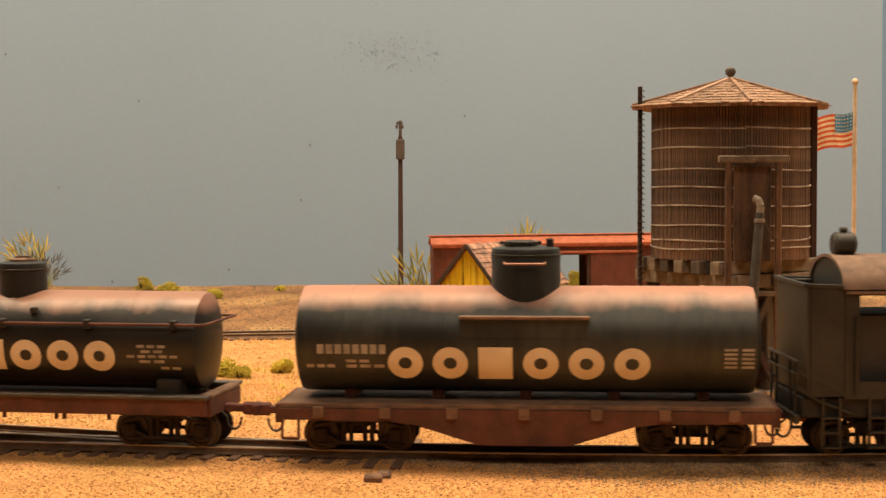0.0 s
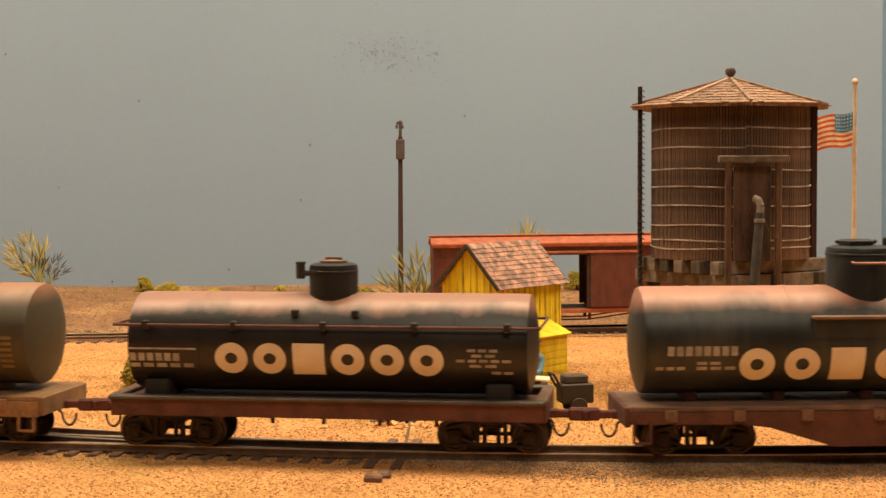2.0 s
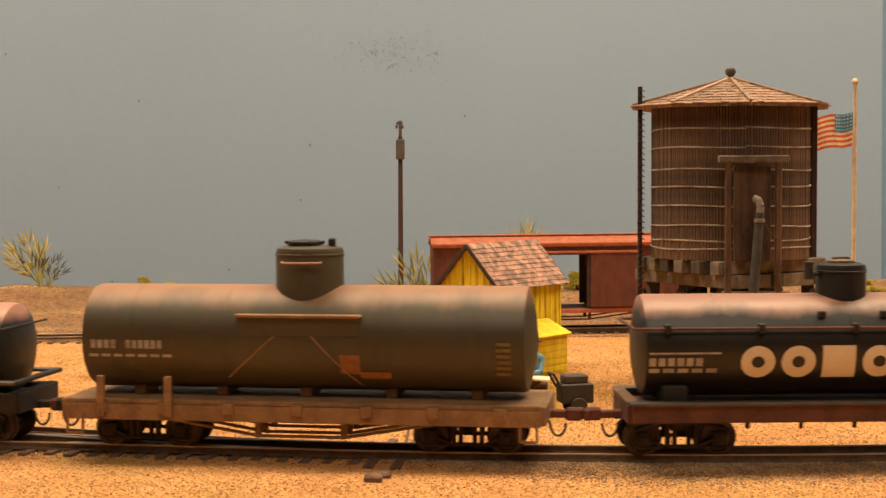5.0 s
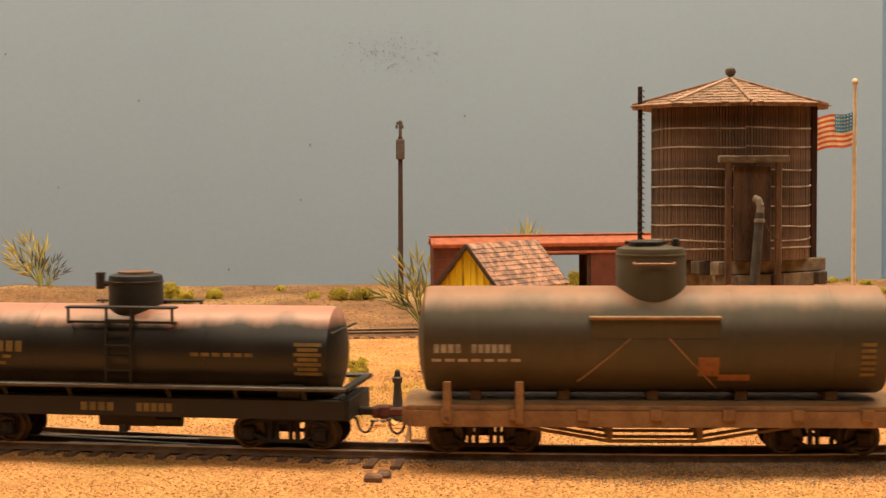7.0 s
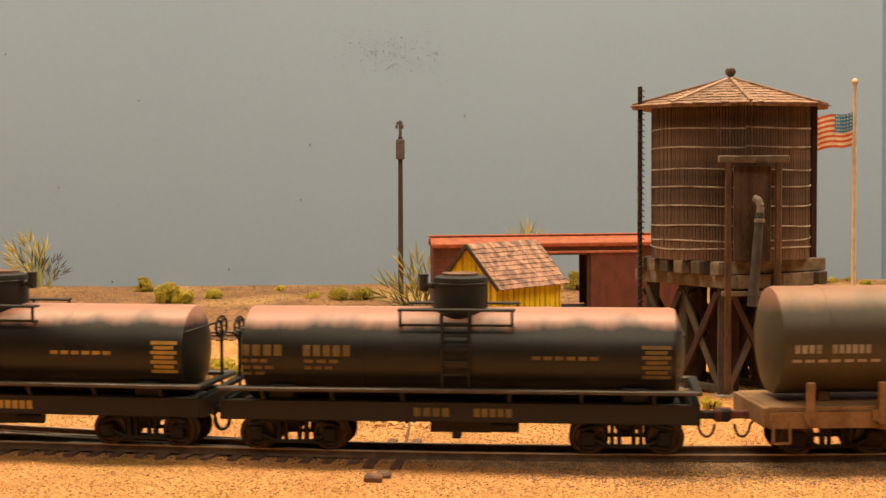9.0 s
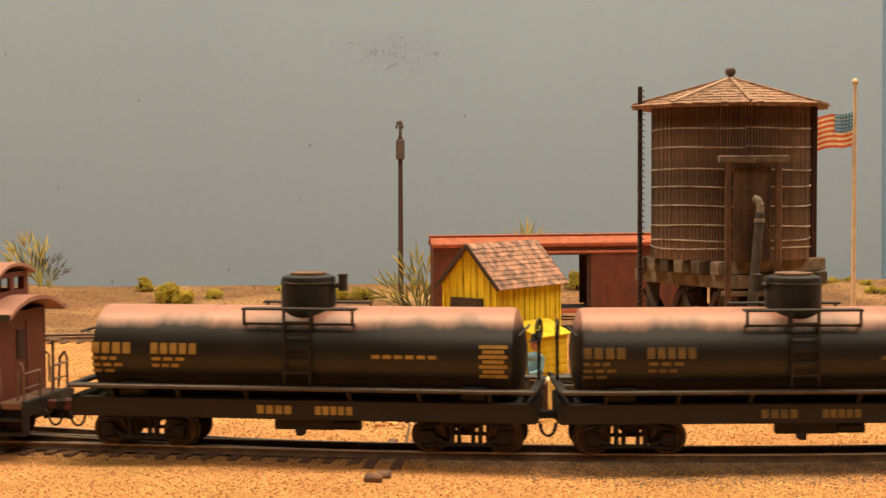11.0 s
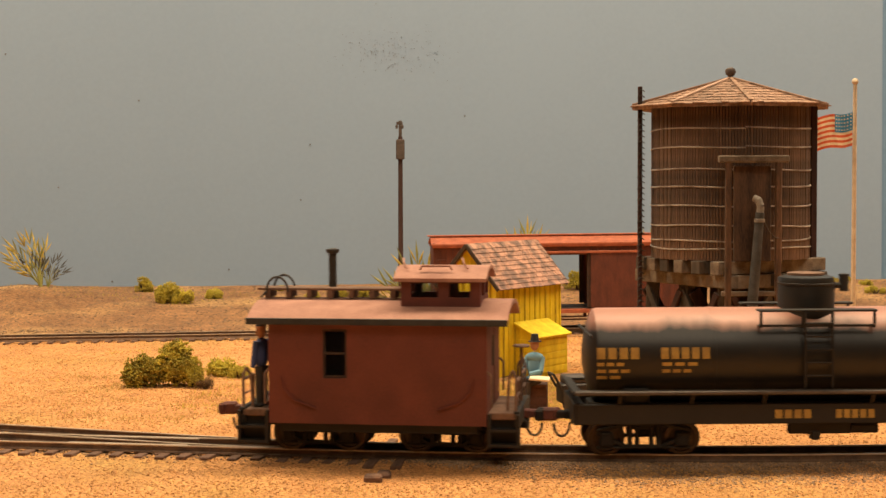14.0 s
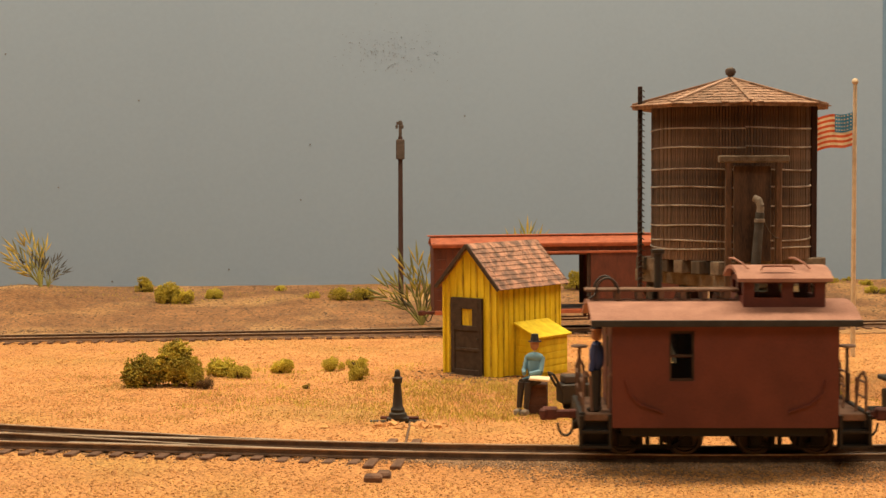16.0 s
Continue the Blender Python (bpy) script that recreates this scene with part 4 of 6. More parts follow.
def motions():
    for car, s0, half, long, tall in TRAIN:
        car.scale = (long, 1.02, tall)
        walk(car, [(0.25 * i, car_pose(s0 + run(0.25 * i), half)) for i in range(65)])
    for w in WHEELS:
        r = w.location.z * 1000
        x, z = w.location.x, w.location.z
        walk(w, [(0.1 * i, pose(x, 0, z, 0, math.degrees(run(0.1 * i) / r), 0)) for i in range(161)])


# ---- track ----
def rail_bar(bm, pts, head):
    """A rail along points of its head; head: the bright top alone."""
    prof = [(-0.42, -0.28), (-0.42, 0), (0.42, 0), (0.42, -0.28)] if head else [(-0.9, -1.75), (-0.8, -1.45), (-0.28, -1.2), (-0.28, -0.55), (-0.40, -0.285), (0.40, -0.285), (0.28, -0.55), (0.28, -1.2), (0.8, -1.45), (0.9, -1.75)]
    rings = []
    for i, p in enumerate(pts):
        a, b = Vector(pts[max(i - 1, 0)]), Vector(pts[min(i + 1, len(pts) - 1)])
        d = (b - a).normalized()
        n = Vector((-d.y, d.x, 0)).normalized()
        rings.append([bm.verts.new(Vector(p) + n * u + Vector((0, 0, w))) for u, w in prof])
    k = len(prof)
    for r, q in zip(rings[:-1], rings[1:]):
        for i in range(k):
            bm.faces.new((r[i], r[(i + 1) % k], q[(i + 1) % k], q[i]))
    bm.faces.new(rings[0])
    bm.faces.new(rings[-1][::-1])
    bmesh.ops.recalc_face_normals(bm, faces=bm.faces)


def lay_rail(parent, pts):
    bm = B()
    rail_bar(bm, pts, False)
    r = part("rail", bm, "rail", parent, "rusty rail side")
    bm = B()
    rail_bar(bm, pts, True)
    part("rail_head", bm, "railhead", r, "worn bright rail head")


def beside(s, off):
    x, y, yaw = on_line(s)
    a = math.radians(yaw)
    return (x - math.sin(a) * off, y + math.cos(a) * off, -GRADE * (x - math.sin(a) * off))


near_track = thing("near_track", "narrow gauge model track with a turnout, half sunk in sand", "track", kind="structure")
for off in (-5.4, 5.4):
    lay_rail(near_track, [beside(s, off) for s in span(-780, -340, 40)[:-1] + span(-330, 330, 6) + span(340, 880, 40)])


# diverging leg of the turnout
def leg(s):
    """Centre of the diverging leg, s back from the points, and its heading."""
    x0, y0, yaw0 = on_line(-10)
    a0 = math.radians(-yaw0)
    k = 1 / 300.0
    if s < 60:
        a = a0 + s * k
        x = x0 - (math.sin(a) - math.sin(a0)) / k
        y = y0 + (math.cos(a0) - math.cos(a)) / k
    else:
        x, y, a = leg(59.999)
        x, y = x - math.cos(a) * (s - 60), y + math.sin(a) * (s - 60)
    return x, y, a


def beside_leg(s, off):
    x, y, a = leg(s)
    x, y = x + math.sin(a) * off, y + math.cos(a) * off
    return (x, y, -GRADE * x - 0.03)


for off, s0 in ((-5.4, 6), (5.4, 0)):
    lay_rail(near_track, [beside_leg(s, off) for s in span(s0, 300, 6)])
for off in (-4.3, 4.3):
    lay_rail(near_track, [beside(s, off) for s in span(-92, -62, 3)])
tie_mesh = []
rnd = random.Random(4)
for k in range(5):
    bm = box(B(), -1.15, 1.15, -10.8 + rnd.uniform(-0.5, 0.5), 10.8 + rnd.uniform(-0.5, 0.5), -3.3, -1.72, 0.18)
    tie_mesh.append(mesh_of("tie", bm, M["tie"]))


def lay_tie(parent, x, y, yaw, z, dz=0.0):
    ob = new("tie", tie_mesh[rnd.randrange(5)])
    ob.parent = parent
    at(ob, x, y, z + dz, rnd.uniform(-0.6, 0.6), 0, yaw + rnd.uniform(-2.2, 2.2))


s = -400.0
while s < 400:
    x, y, yaw = on_line(s)
    lay_tie(near_track, x + 0, y + rnd.uniform(-0.7, 0.7), yaw, -GRADE * x, rnd.uniform(-0.12, 0.05) - 0.75 * smooth01(-40, 10, x))
    s += 5.75 + rnd.uniform(-0.25, 0.25)
s = 45.0
while s < 280:
    x, y, a = leg(s)
    lay_tie(near_track, x, y, -math.degrees(a), -GRADE * x, -0.05)
    s += 5.75
# long throw ties at the points
for dx in (0, 6.2):
    bm = box(B(), -1.2, 1.2, -15.5, 20, -3.1, -1.6, 0.2)
    t = part("throw_tie", bm, "tie", near_track, "long timber at the points")
    x, y, yaw = on_line(-16 + dx)
    at(t, x, y, -GRADE * x, 0, 0, yaw)
bm = B()
rod(bm, (-10, LINE_Y + 12, -2.2), (-9.5, 406, -2.0), 0.35)
part("throw_rod", bm, "rail", near_track)
bm = B()
box(bm, -18.0, -14.0, 330.0, 333.6, -3.4, -1.2, 0.5)
box(bm, -15.4, -12.2, 334.0, 339.0, -3.4, -1.5, 0.5)
part("switch_lump", bm, "tie", near_track, "short brown end of a switch timber")

far_track = thing("far_track", "second model track with rusty rails on dark ties", "track", kind="structure")
for off in (-5.7, 5.7):
    lay_rail(far_track, [(x, FAR_Y + FAR_SLOPE * x + off, 0) for x in span(-790, 880, 20)])
x = -400.0
far_yaw = math.degrees(math.atan(FAR_SLOPE))
while x < 400:
    ob = new("tie", tie_mesh[rnd.randrange(5)])
    ob.parent = far_track
    at(ob, x, FAR_Y + FAR_SLOPE * x, 0, 0, 0, far_yaw + rnd.uniform(-2, 2))
    x += 5.6 + rnd.uniform(-0.4, 0.4)


# ---- grains, pebbles and straw on the ground ----
def scatter_mesh(name, n, place, size, material, label, category, seed, flat=0.6):
    r = random.Random(seed)
    verts, faces = [], []
    base = [Vector(v) for v in ((1, 0, 0), (-1, 0, 0), (0, 1, 0), (0, -1, 0), (0, 0, 1), (0, 0, -1))]
    tri = [(0, 2, 4), (2, 1, 4), (1, 3, 4), (3, 0, 4), (2, 0, 5), (1, 2, 5), (3, 1, 5), (0, 3, 5)]
    for _ in range(n):
        p = place(r)
        if p is None:
            continue
        x, y = p
        s_ = size * (0.45 + 1.1 * r.random() ** 2.2)
        q = Euler((r.uniform(0, 6), r.uniform(0, 6), r.uniform(0, 6))).to_matrix()
        k = len(verts)
        z = land(x, y) + (0.3 if y > 618 else 0)
        for v in base:
            w = q @ Vector((v.x * r.uniform(0.7, 1.2), v.y, v.z * r.uniform(0.6, 1.0)))
            verts.append(((x + w.x * s_) / 1000, (y + w.y * s_) / 1000, (z + w.z * s_ * flat + s_ * 0.2) / 1000))
        faces += [(a + k, b + k, c + k) for a, b, c in tri]
    me = bpy.data.meshes.new(name)
    me.from_pydata(verts, [], faces)
    me.materials.append(M[material])
    return tagged(new(name, me), label, category, kind="stuff")


def in_view(r, y0, y1, bias=1.0):
    y = y0 + (y1 - y0) * r.random() ** bias
    return r.uniform(-0.31, 0.31) * y, y


scatter_mesh("sand_grains", 40000, lambda r: in_view(r, 290, 486, 1.1), 0.34, "pebble", "loose tan sand grains and fine gravel", "gravel", 11)
scatter_mesh("far_sand_grains", 34000, lambda r: in_view(r, 440, 621), 0.40, "pebble", "loose tan gravel between the tracks", "gravel", 12)


def beside_line(r):
    x = r.uniform(-135, 125)
    o = r.choice((-1, 1)) * (5.4 + abs(r.gauss(0, 1)) * 3.6) if r.random() < 0.6 else r.uniform(-4.6, 4.6)
    return x, line_at(x) + o


scatter_mesh("dark_ballast", 9000, beside_line, 0.34, "ballast", "dark stained ballast grains along the rails", "ballast", 13)
# Dark grit south of the rails, spreading wider towards the east.
def front_strip(r):
    x = r.uniform(-25, 135)
    return x, line_at(x) - 4 - abs(r.gauss(0, 1)) * 10.0 * smooth01(-30, 45, x)


scatter_mesh("stained_ballast", 17000, front_strip, 0.33, "ballast", "dark grit in front of the rails", "ballast", 16)
scatter_mesh("bank_stones", 160, lambda r: in_view(r, 648, 797), 0.9, "ballast", "dark stones lying on the earth bank", "stone", 17)
scatter_mesh("bank_gravel", 24000, lambda r: in_view(r, 645, 800), 0.56, "ballast", "brown gravel on the bank", "gravel", 14)


def tufts(name, spots, material, label, seed, h=2.2, n=26, rad=3.5):
    """Short static fibres standing in patches."""
    r = random.Random(seed)
    verts, faces = [], []
    for cx, cy, k in spots:
        for _ in range(int(n * k)):
            x, y = cx + r.gauss(0, rad * k), cy + r.gauss(0, rad * k)
            z = land(x, y) + (0.3 if y > 618 else 0) - 0.1
            a, t_ = r.uniform(0, 6.28), r.uniform(0.1, 0.9)
            hh = h * r.uniform(0.5, 1.15)
            w = 0.13
            dx, dy = math.cos(a), math.sin(a)
            i = len(verts)
            for u, v, q in ((-w * dy, w * dx, 0), (w * dy, -w * dx, 0), (w * dx, w * dy, 0), (hh * t_ * dx, hh * t_ * dy, hh * math.sqrt(1 - t_ * t_))):
                verts.append(((x + u) / 1000, (y + v) / 1000, (z + q) / 1000))
            faces += [(i, i + 1, i + 3), (i + 1, i + 2, i + 3), (i + 2, i, i + 3)]
    me = bpy.data.meshes.new(name)
    me.from_pydata(verts, [], faces)
    me.materials.append(M[material])
    return tagged(new(name, me), label, "grass", kind="stuff")


rg = random.Random(8)
tufts("bank_weeds", [(rg.uniform(-225, 232), rg.uniform(738, 797), rg.uniform(0.5, 1.5)) for _ in range(110)], "grass_green", "dry yellow weeds along the bank top", 9, 1.5, 26, 3.6)
tufts("straw_tufts", [(rg.uniform(-27, 67), rg.uniform(403, 486), rg.uniform(0.6, 1.5)) for _ in range(150)] + [(rg.uniform(-130, 52), rg.uniform(409, 515), rg.uniform(0.5, 1.2)) for _ in range(110)], "grass", "short straw coloured static grass", 5, 1.3, 44)
tufts("green_tufts", [(rg.uniform(-14, 40), rg.uniform(411, 491), rg.uniform(0.5, 1.2)) for _ in range(190)] + [(rg.uniform(-75, -10), rg.uniform(425, 530), rg.uniform(0.5, 1.1)) for _ in range(60)] + [(rg.uniform(72, 142), rg.uniform(403, 486), rg.uniform(0.5, 1.3)) for _ in range(22)] + [(rg.uniform(-130, 50), rg.uniform(486, 605), rg.uniform(0.4, 1.0)) for _ in range(14)], "grass_green", "yellow-green static grass", 6, 1.6, 30)
tufts("foreground_straw", [(rg.uniform(-100, 100), rg.uniform(285, 326), rg.uniform(0.5, 1.2)) for _ in range(200)], "grass", "sparse straw along the front edge", 7, 0.8, 16)


# ---- shrubs ----
def shrub(x, y, w, h, d, material, label, seed, clumps=26, grains=110):
    r = random.Random(seed)
    ob = thing("shrub", label, "shrub", "scenery shrubs")
    at(ob, x, y, land(x, y) + (0.3 if y > 618 else 0))
    verts, faces = [], []
    iv = [Vector(v) for v in ((1, 0, 0), (-1, 0, 0), (0, 1, 0), (0, -1, 0), (0, 0, 1), (0, 0, -1))]
    fi = [(0, 2, 4), (2, 1, 4), (1, 3, 4), (3, 0, 4), (2, 0, 5), (1, 2, 5), (3, 1, 5), (0, 3, 5)]
    lumps = []
    for _ in range(clumps):
        a, q = r.uniform(0, 6.28), math.sqrt(r.random()) * 0.80
        hx, hy = math.cos(a) * q, math.sin(a) * q
        top = (1 - q * q) ** 0.6 * r.uniform(0.55, 1.0)
        lumps.append((hx * w / 2, hy * d / 2, top * h * 0.82, r.uniform(0.13, 0.24) * min(w, h * 1.5)))
    for lx, ly, lz, lr in lumps:
        for _ in range(grains):
            v = Vector((r.gauss(0, 1), r.gauss(0, 1), r.gauss(0, 1))).normalized() * lr * r.uniform(0.55, 1.08)
            c = Vector((lx, ly, max(lz * r.choice((1, 1, 1, 0.5)) - 0.1, 0.2))) + v
            if c.z < -0.2:
                c.z = abs(c.z) * 0.3
            s_ = lr * r.uniform(0.09, 0.20)
            k = len(verts)
            rot = Euler((r.uniform(0, 6), r.uniform(0, 6), r.uniform(0, 6))).to_matrix()
            verts += [tuple((c + rot @ Vector((p.x * s_ * 1.25, p.y * s_ * 0.9, p.z * s_)) * r.uniform(0.7, 1.25)) / 1000) for p in iv]
            faces += [[i + k for i in f] for f in fi]
    me = bpy.data.meshes.new("crown")
    me.from_pydata(verts, [], faces)
    me.materials.append(M[material])
    new("crown", me).parent = ob
    bm = B()
    for k in range(5):
        a = k * 1.257 + 0.4
        rod(bm, (0, 0, -0.5), (w * 0.22 * math.cos(a), d * 0.22 * math.sin(a), h * 0.5), 0.5, 0.2, 6)
    part("stem", bm, "pole", ob)
    return ob


OL, BR, DR = "dense olive green foam shrub on the sand", "low yellow-green foam tuft on the sand", "dry brown foam tuft"
shrub(-85.8, 483.5, 13.7, 15.0, 11.1, "bush", OL, 21, 30)
shrub(-95.4, 481.5, 12.9, 10.7, 10.3, "bush", OL, 22, 24)
shrub(-80.1, 480.5, 8.6, 11.2, 8.6, "bush", OL, 36, 18)
shrub(-75.3, 476.4, 6.1, 3.9, 4.3, "bush_dry", DR, 23, 10)
shrub(-73.9, 508.0, 11.6, 6.6, 6.6, "bush_bright", BR, 24, 16)
shrub(-67.8, 502.3, 10.0, 5.0, 5.9, "bush_bright", BR, 25, 12)
shrub(-55.8, 517.4, 9.0, 5.3, 5.7, "bush_bright", BR, 26, 12)
shrub(-39.2, 521.0, 10.6, 4.9, 6.5, "bush_bright", BR, 27, 12)
shrub(-30.1, 524.7, 9.8, 4.9, 6.5, "bush_bright", BR, 28, 10)
shrub(-27.6, 492.5, 7.6, 5.9, 5.9, "bush_bright", BR, 29, 10)
shrub(-43.4, 474.3, 2.6, 1.9, 2.6, "bush", "small dark green weed on the sand", 30, 6)
FB = "olive foam shrub on the far bank"
for i, (x, y, w, h) in enumerate([(-152.9, 774.1, 9.8, 8.0), (-132.9, 734.4, 14.2, 11.7), (-124.3, 730.5, 11.9, 7.6), (-112.8, 746.0, 8.3, 6.1), (-83.1, 773.9, 7.5, 3.2), (-64.8, 745.2, 10.0, 3.9), (-51.1, 739.1, 12.1, 6.6), (-38.2, 740.2, 15.4, 7.1), (67.4, 766.3, 14.5, 11.2), (78.2, 756.1, 9.3, 8.6), (198.8, 789.8, 12.9, 4.1), (211.5, 745.4, 11.1, 4.4), (214.6, 774.7, 8.6, 3.5), (212.6, 799.9, 8.9, 2.4)]):
    shrub(x, y, w, h, w * 0.8, "bush" if i in (0, 1, 2, 6, 7, 8, 9) else "bush_bright", FB, 40 + i, 14)
shrub(140.8, 453.1, 6.2, 4.5, 4.5, "bush_bright", "yellow-green tuft at the water tower", 60, 10)
shrub(75.3, 428.4, 7.3, 4.1, 4.6, "bush_bright", "yellow-green tuft at the water tower", 61, 10)
shrub(108.3, 421.4, 7.4, 6.5, 4.6, "bush_bright", "yellow-green tuft at the water tower", 62, 10)


def yucca(x, y, h, n, mats, label, seed, spread=0.9, lean=0.0, base=0.0):
    """Fanned stems that carry slim spindle leaves."""
    r = random.Random(seed)
    ob = thing("yucca", label, "plant", "spiky plants")
    at(ob, x, y, land(x, y) + base)

    def spindle(p, d, L, w, material):
        d = d.normalized()
        side = d.cross(Vector((0.15, -1, 0.1))).normalized()
        up = d.cross(side)
        bm = B()
        rows = []
        for u, ww in ((0, 0.25), (0.2, 0.55), (0.42, 1.0), (0.6, 0.85), (0.8, 0.4), (1.0, 0.04)):
            c = p + d * L * u
            rows.append([bm.verts.new(c + side * w * ww), bm.verts.new(c + up * w * ww * 0.6), bm.verts.new(c - side * w * ww), bm.verts.new(c - up * w * ww * 0.6)])
        for a_, b_ in zip(rows[:-1], rows[1:]):
            for k in range(4):
                bm.faces.new((a_[k], a_[(k + 1) % 4], b_[(k + 1) % 4], b_[k]))
        part("leaf", bm, material, ob)
    for i in range(n):
        f = -1 + 2 * (i + 0.5) / n + r.uniform(-0.1, 0.1)
        ang = f * spread + lean
        L = h * r.uniform(0.72, 1.04) * (1 - 0.25 * abs(f))
        dep = r.uniform(-0.35, 0.35)
        pts = []
        for k in range(7):
            u = k / 6
            a_ = ang * (0.75 + 0.35 * u)
            pts.append(Vector((math.sin(a_) * L * u, dep * L * u * 0.6, math.cos(a_) * L * u * (1 - 0.06 * u * abs(f)))))
        bm = B()
        for k in range(5):
            rod(bm, pts[k], pts[k + 1], h * 0.015 * (1 - k * 0.12), seg=6)
        part("stem", bm, "leaf", ob)
        for k in range(2, 6):
            d = pts[k + 1] - pts[k]
            for sgn in (-1, 1):
                if r.random() < 0.22:
                    continue
                dd = d.normalized() + Vector((sgn * 0.42 * math.cos(ang), r.uniform(-0.2, 0.2), -sgn * 0.42 * math.sin(ang)))
                spindle(pts[k] + d * r.uniform(0, 0.5), dd, h * r.uniform(0.22, 0.34), h * r.uniform(0.012, 0.019), r.choice(mats if k > 3 else mats + ["leaf_dark"]))
        spindle(pts[6] - (pts[6] - pts[5]) * 0.6, pts[6] - pts[5], h * 0.34, h * 0.018, r.choice(mats))
    return ob


yucca(-9.9, 662.6, 32.2, 10, ["leaf", "leaf", "leaf_yellow"], "grey-green spiky plant beside the far track", 71, 0.72, -0.10)
yucca(-200.1, 756.1, 27.8, 9, ["leaf_yellow", "leaf_yellow", "leaf"], "yellowed spiky plant on the earth mound", 72, 0.5, -0.36)
yucca(-197.9, 759.2, 17.9, 6, ["leaf_dark"], "dark bare spiky plant on the earth mound", 73, 0.55, 0.25)
yucca(41.1, 751.1, 36.0, 9, ["leaf_yellow", "leaf"], "yellow-green spiky plant behind the boxcar", 74, 0.36)
yucca(100.8, 715.5, 33.6, 6, ["leaf_yellow", "leaf"], "yellow-green spiky plant behind the water tower", 75, 0.4)


# ---- shed ----
def shed():
    ob = thing("shed", "small yellow board-and-batten shed with shingled gable roof", "shed")
    W, D_, H, T = 27.6, 41.0, 36.3, 51.0      # gable width, depth, eave and ridge heights
    core = B()
    o = [(0, 0), (W, 0), (W, H), (W / 2, T), (0, H)]
    plate(core, [(x + (0.6 if x == 0 else -0.6 if x == W else 0), z - (0.6 if z > 1 else 0)) for x, z in o], 0.6, D_ - 0.6)
    part("core", core, "yellow_dirt", ob, "dark joints behind the boards")
    r = random.Random(3)
    n = 8
    for k in range(n):
        x0, x1 = W * k / n + 0.05, W * (k + 1) / n - 0.05
        z0, z1 = [T - abs(x - W / 2) / (W / 2) * (T - H) for x in (x0, x1)]
        for y in (0.0, D_ - 0.7):
            bm = plate(B(), [(x0, r.uniform(-0.3, 0.2)), (x1, r.uniform(-0.3, 0.2)), (x1, z1), (x0, z0)], y, y + 0.7)
            part("board", bm, "yellow", ob)
    m = 12
    for k in range(m):
        y0, y1 = D_ * k / m + 0.05, D_ * (k + 1) / m - 0.05
        for x in (0.0, W - 0.7):
            bm = box(B(), x, x + 0.7, y0, y1, r.uniform(-0.3, 0.2), H)
            part("board", bm, "yellow", ob)
    for k in range(m + 1):
        y = min(max(D_ * k / m, 0.4), D_ - 0.4)
        bm = box(B(), W, W + 0.45, y - 0.42, y + 0.42, 0, H - 0.2, 0.08)
        part("batten", bm, "yellow_dirt" if k % 2 else "yellow", ob)
    for k in range(n + 1):
        x = min(max(W * k / n, 0.4), W - 0.4)
        zt = T - abs(x - W / 2) / (W / 2) * (T - H) - 0.6
        bm = box(B(), x - 0.4, x + 0.4, -0.45, 0, 0 if not 4.5 < x < 20.8 else 31.0, zt, 0.08)
        part("batten", bm, "yellow_dirt" if k % 2 else "yellow", ob)
    for x, y in ((W - 1.1, -0.7), (0, -0.7)):
        bm = box(B(), x, x + 1.1, y, y + 0.7, -0.3, H, 0.1)
        part("corner_board", bm, "yellow", ob)
    # door
    dr = part("door", box(B(), 4.8, 20.5, -0.5, -0.02, 0, 30.5, 0.05), "brown_door", ob, "dark brown panelled door")
    for a, b, c, d in ((4.8, 6.6, 0, 30.5), (18.7, 20.5, 0, 30.5), (6.6, 10.2, 19.6, 26.2), (15.6, 18.7, 19.6, 26.2)):
        part("door_stile", box(B(), a, b, -1.3, -0.5, c, d, 0.1), "brown_door", dr)
    for a, b, c, d in ((6.6, 18.7, 0, 2.2), (6.6, 18.7, 9.6, 10.8), (6.6, 18.7, 17.6, 19.6), (6.6, 18.7, 26.2, 30.5)):
        part("door_rail", box(B(), a, b, -1.3, -0.5, c, d, 0.1), "brown_door", dr)
    bm = box(B(), 6.6, 18.7, -0.9, -0.03, 2.2, 17.8)
    part("door_panel", bm, "brown_door", dr)
    bm = box(B(), 10.2, 15.6, -0.7, -0.05, 19.6, 26.2)
    part("door_window", bm, "yellow_dirt", dr, "small amber window pane")
    bm = ball(B(), (18.6, -1.7, 14.5), 0.5)
    part("door_handle", bm, "black_iron", dr)
    # roof slabs with courses of shingles
    ov, ev = 2.2, 2.2
    slope = Vector((W / 2 + ev, 0, -(T - H) * (W / 2 + ev) / (W / 2)))
    for s_ in (-1, 1):
        a = math.atan2(slope.z, slope.x)
        L = slope.length
        base = Matrix.Translation((W / 2, 0, T + 0.5)) @ (Matrix.Identity(4) if s_ > 0 else pose(0, 0, 0, 0, 0, 180)) @ Matrix.Rotation(-a, 4, "Y")
        bm = box(B(), 0, L, -ov if s_ > 0 else -D_ - ov, D_ + ov if s_ > 0 else ov, -0.5, 0.4, 0, base)
        rf = part("roof", bm, "shingle", ob, "shingled roof slope")
        rows = 10
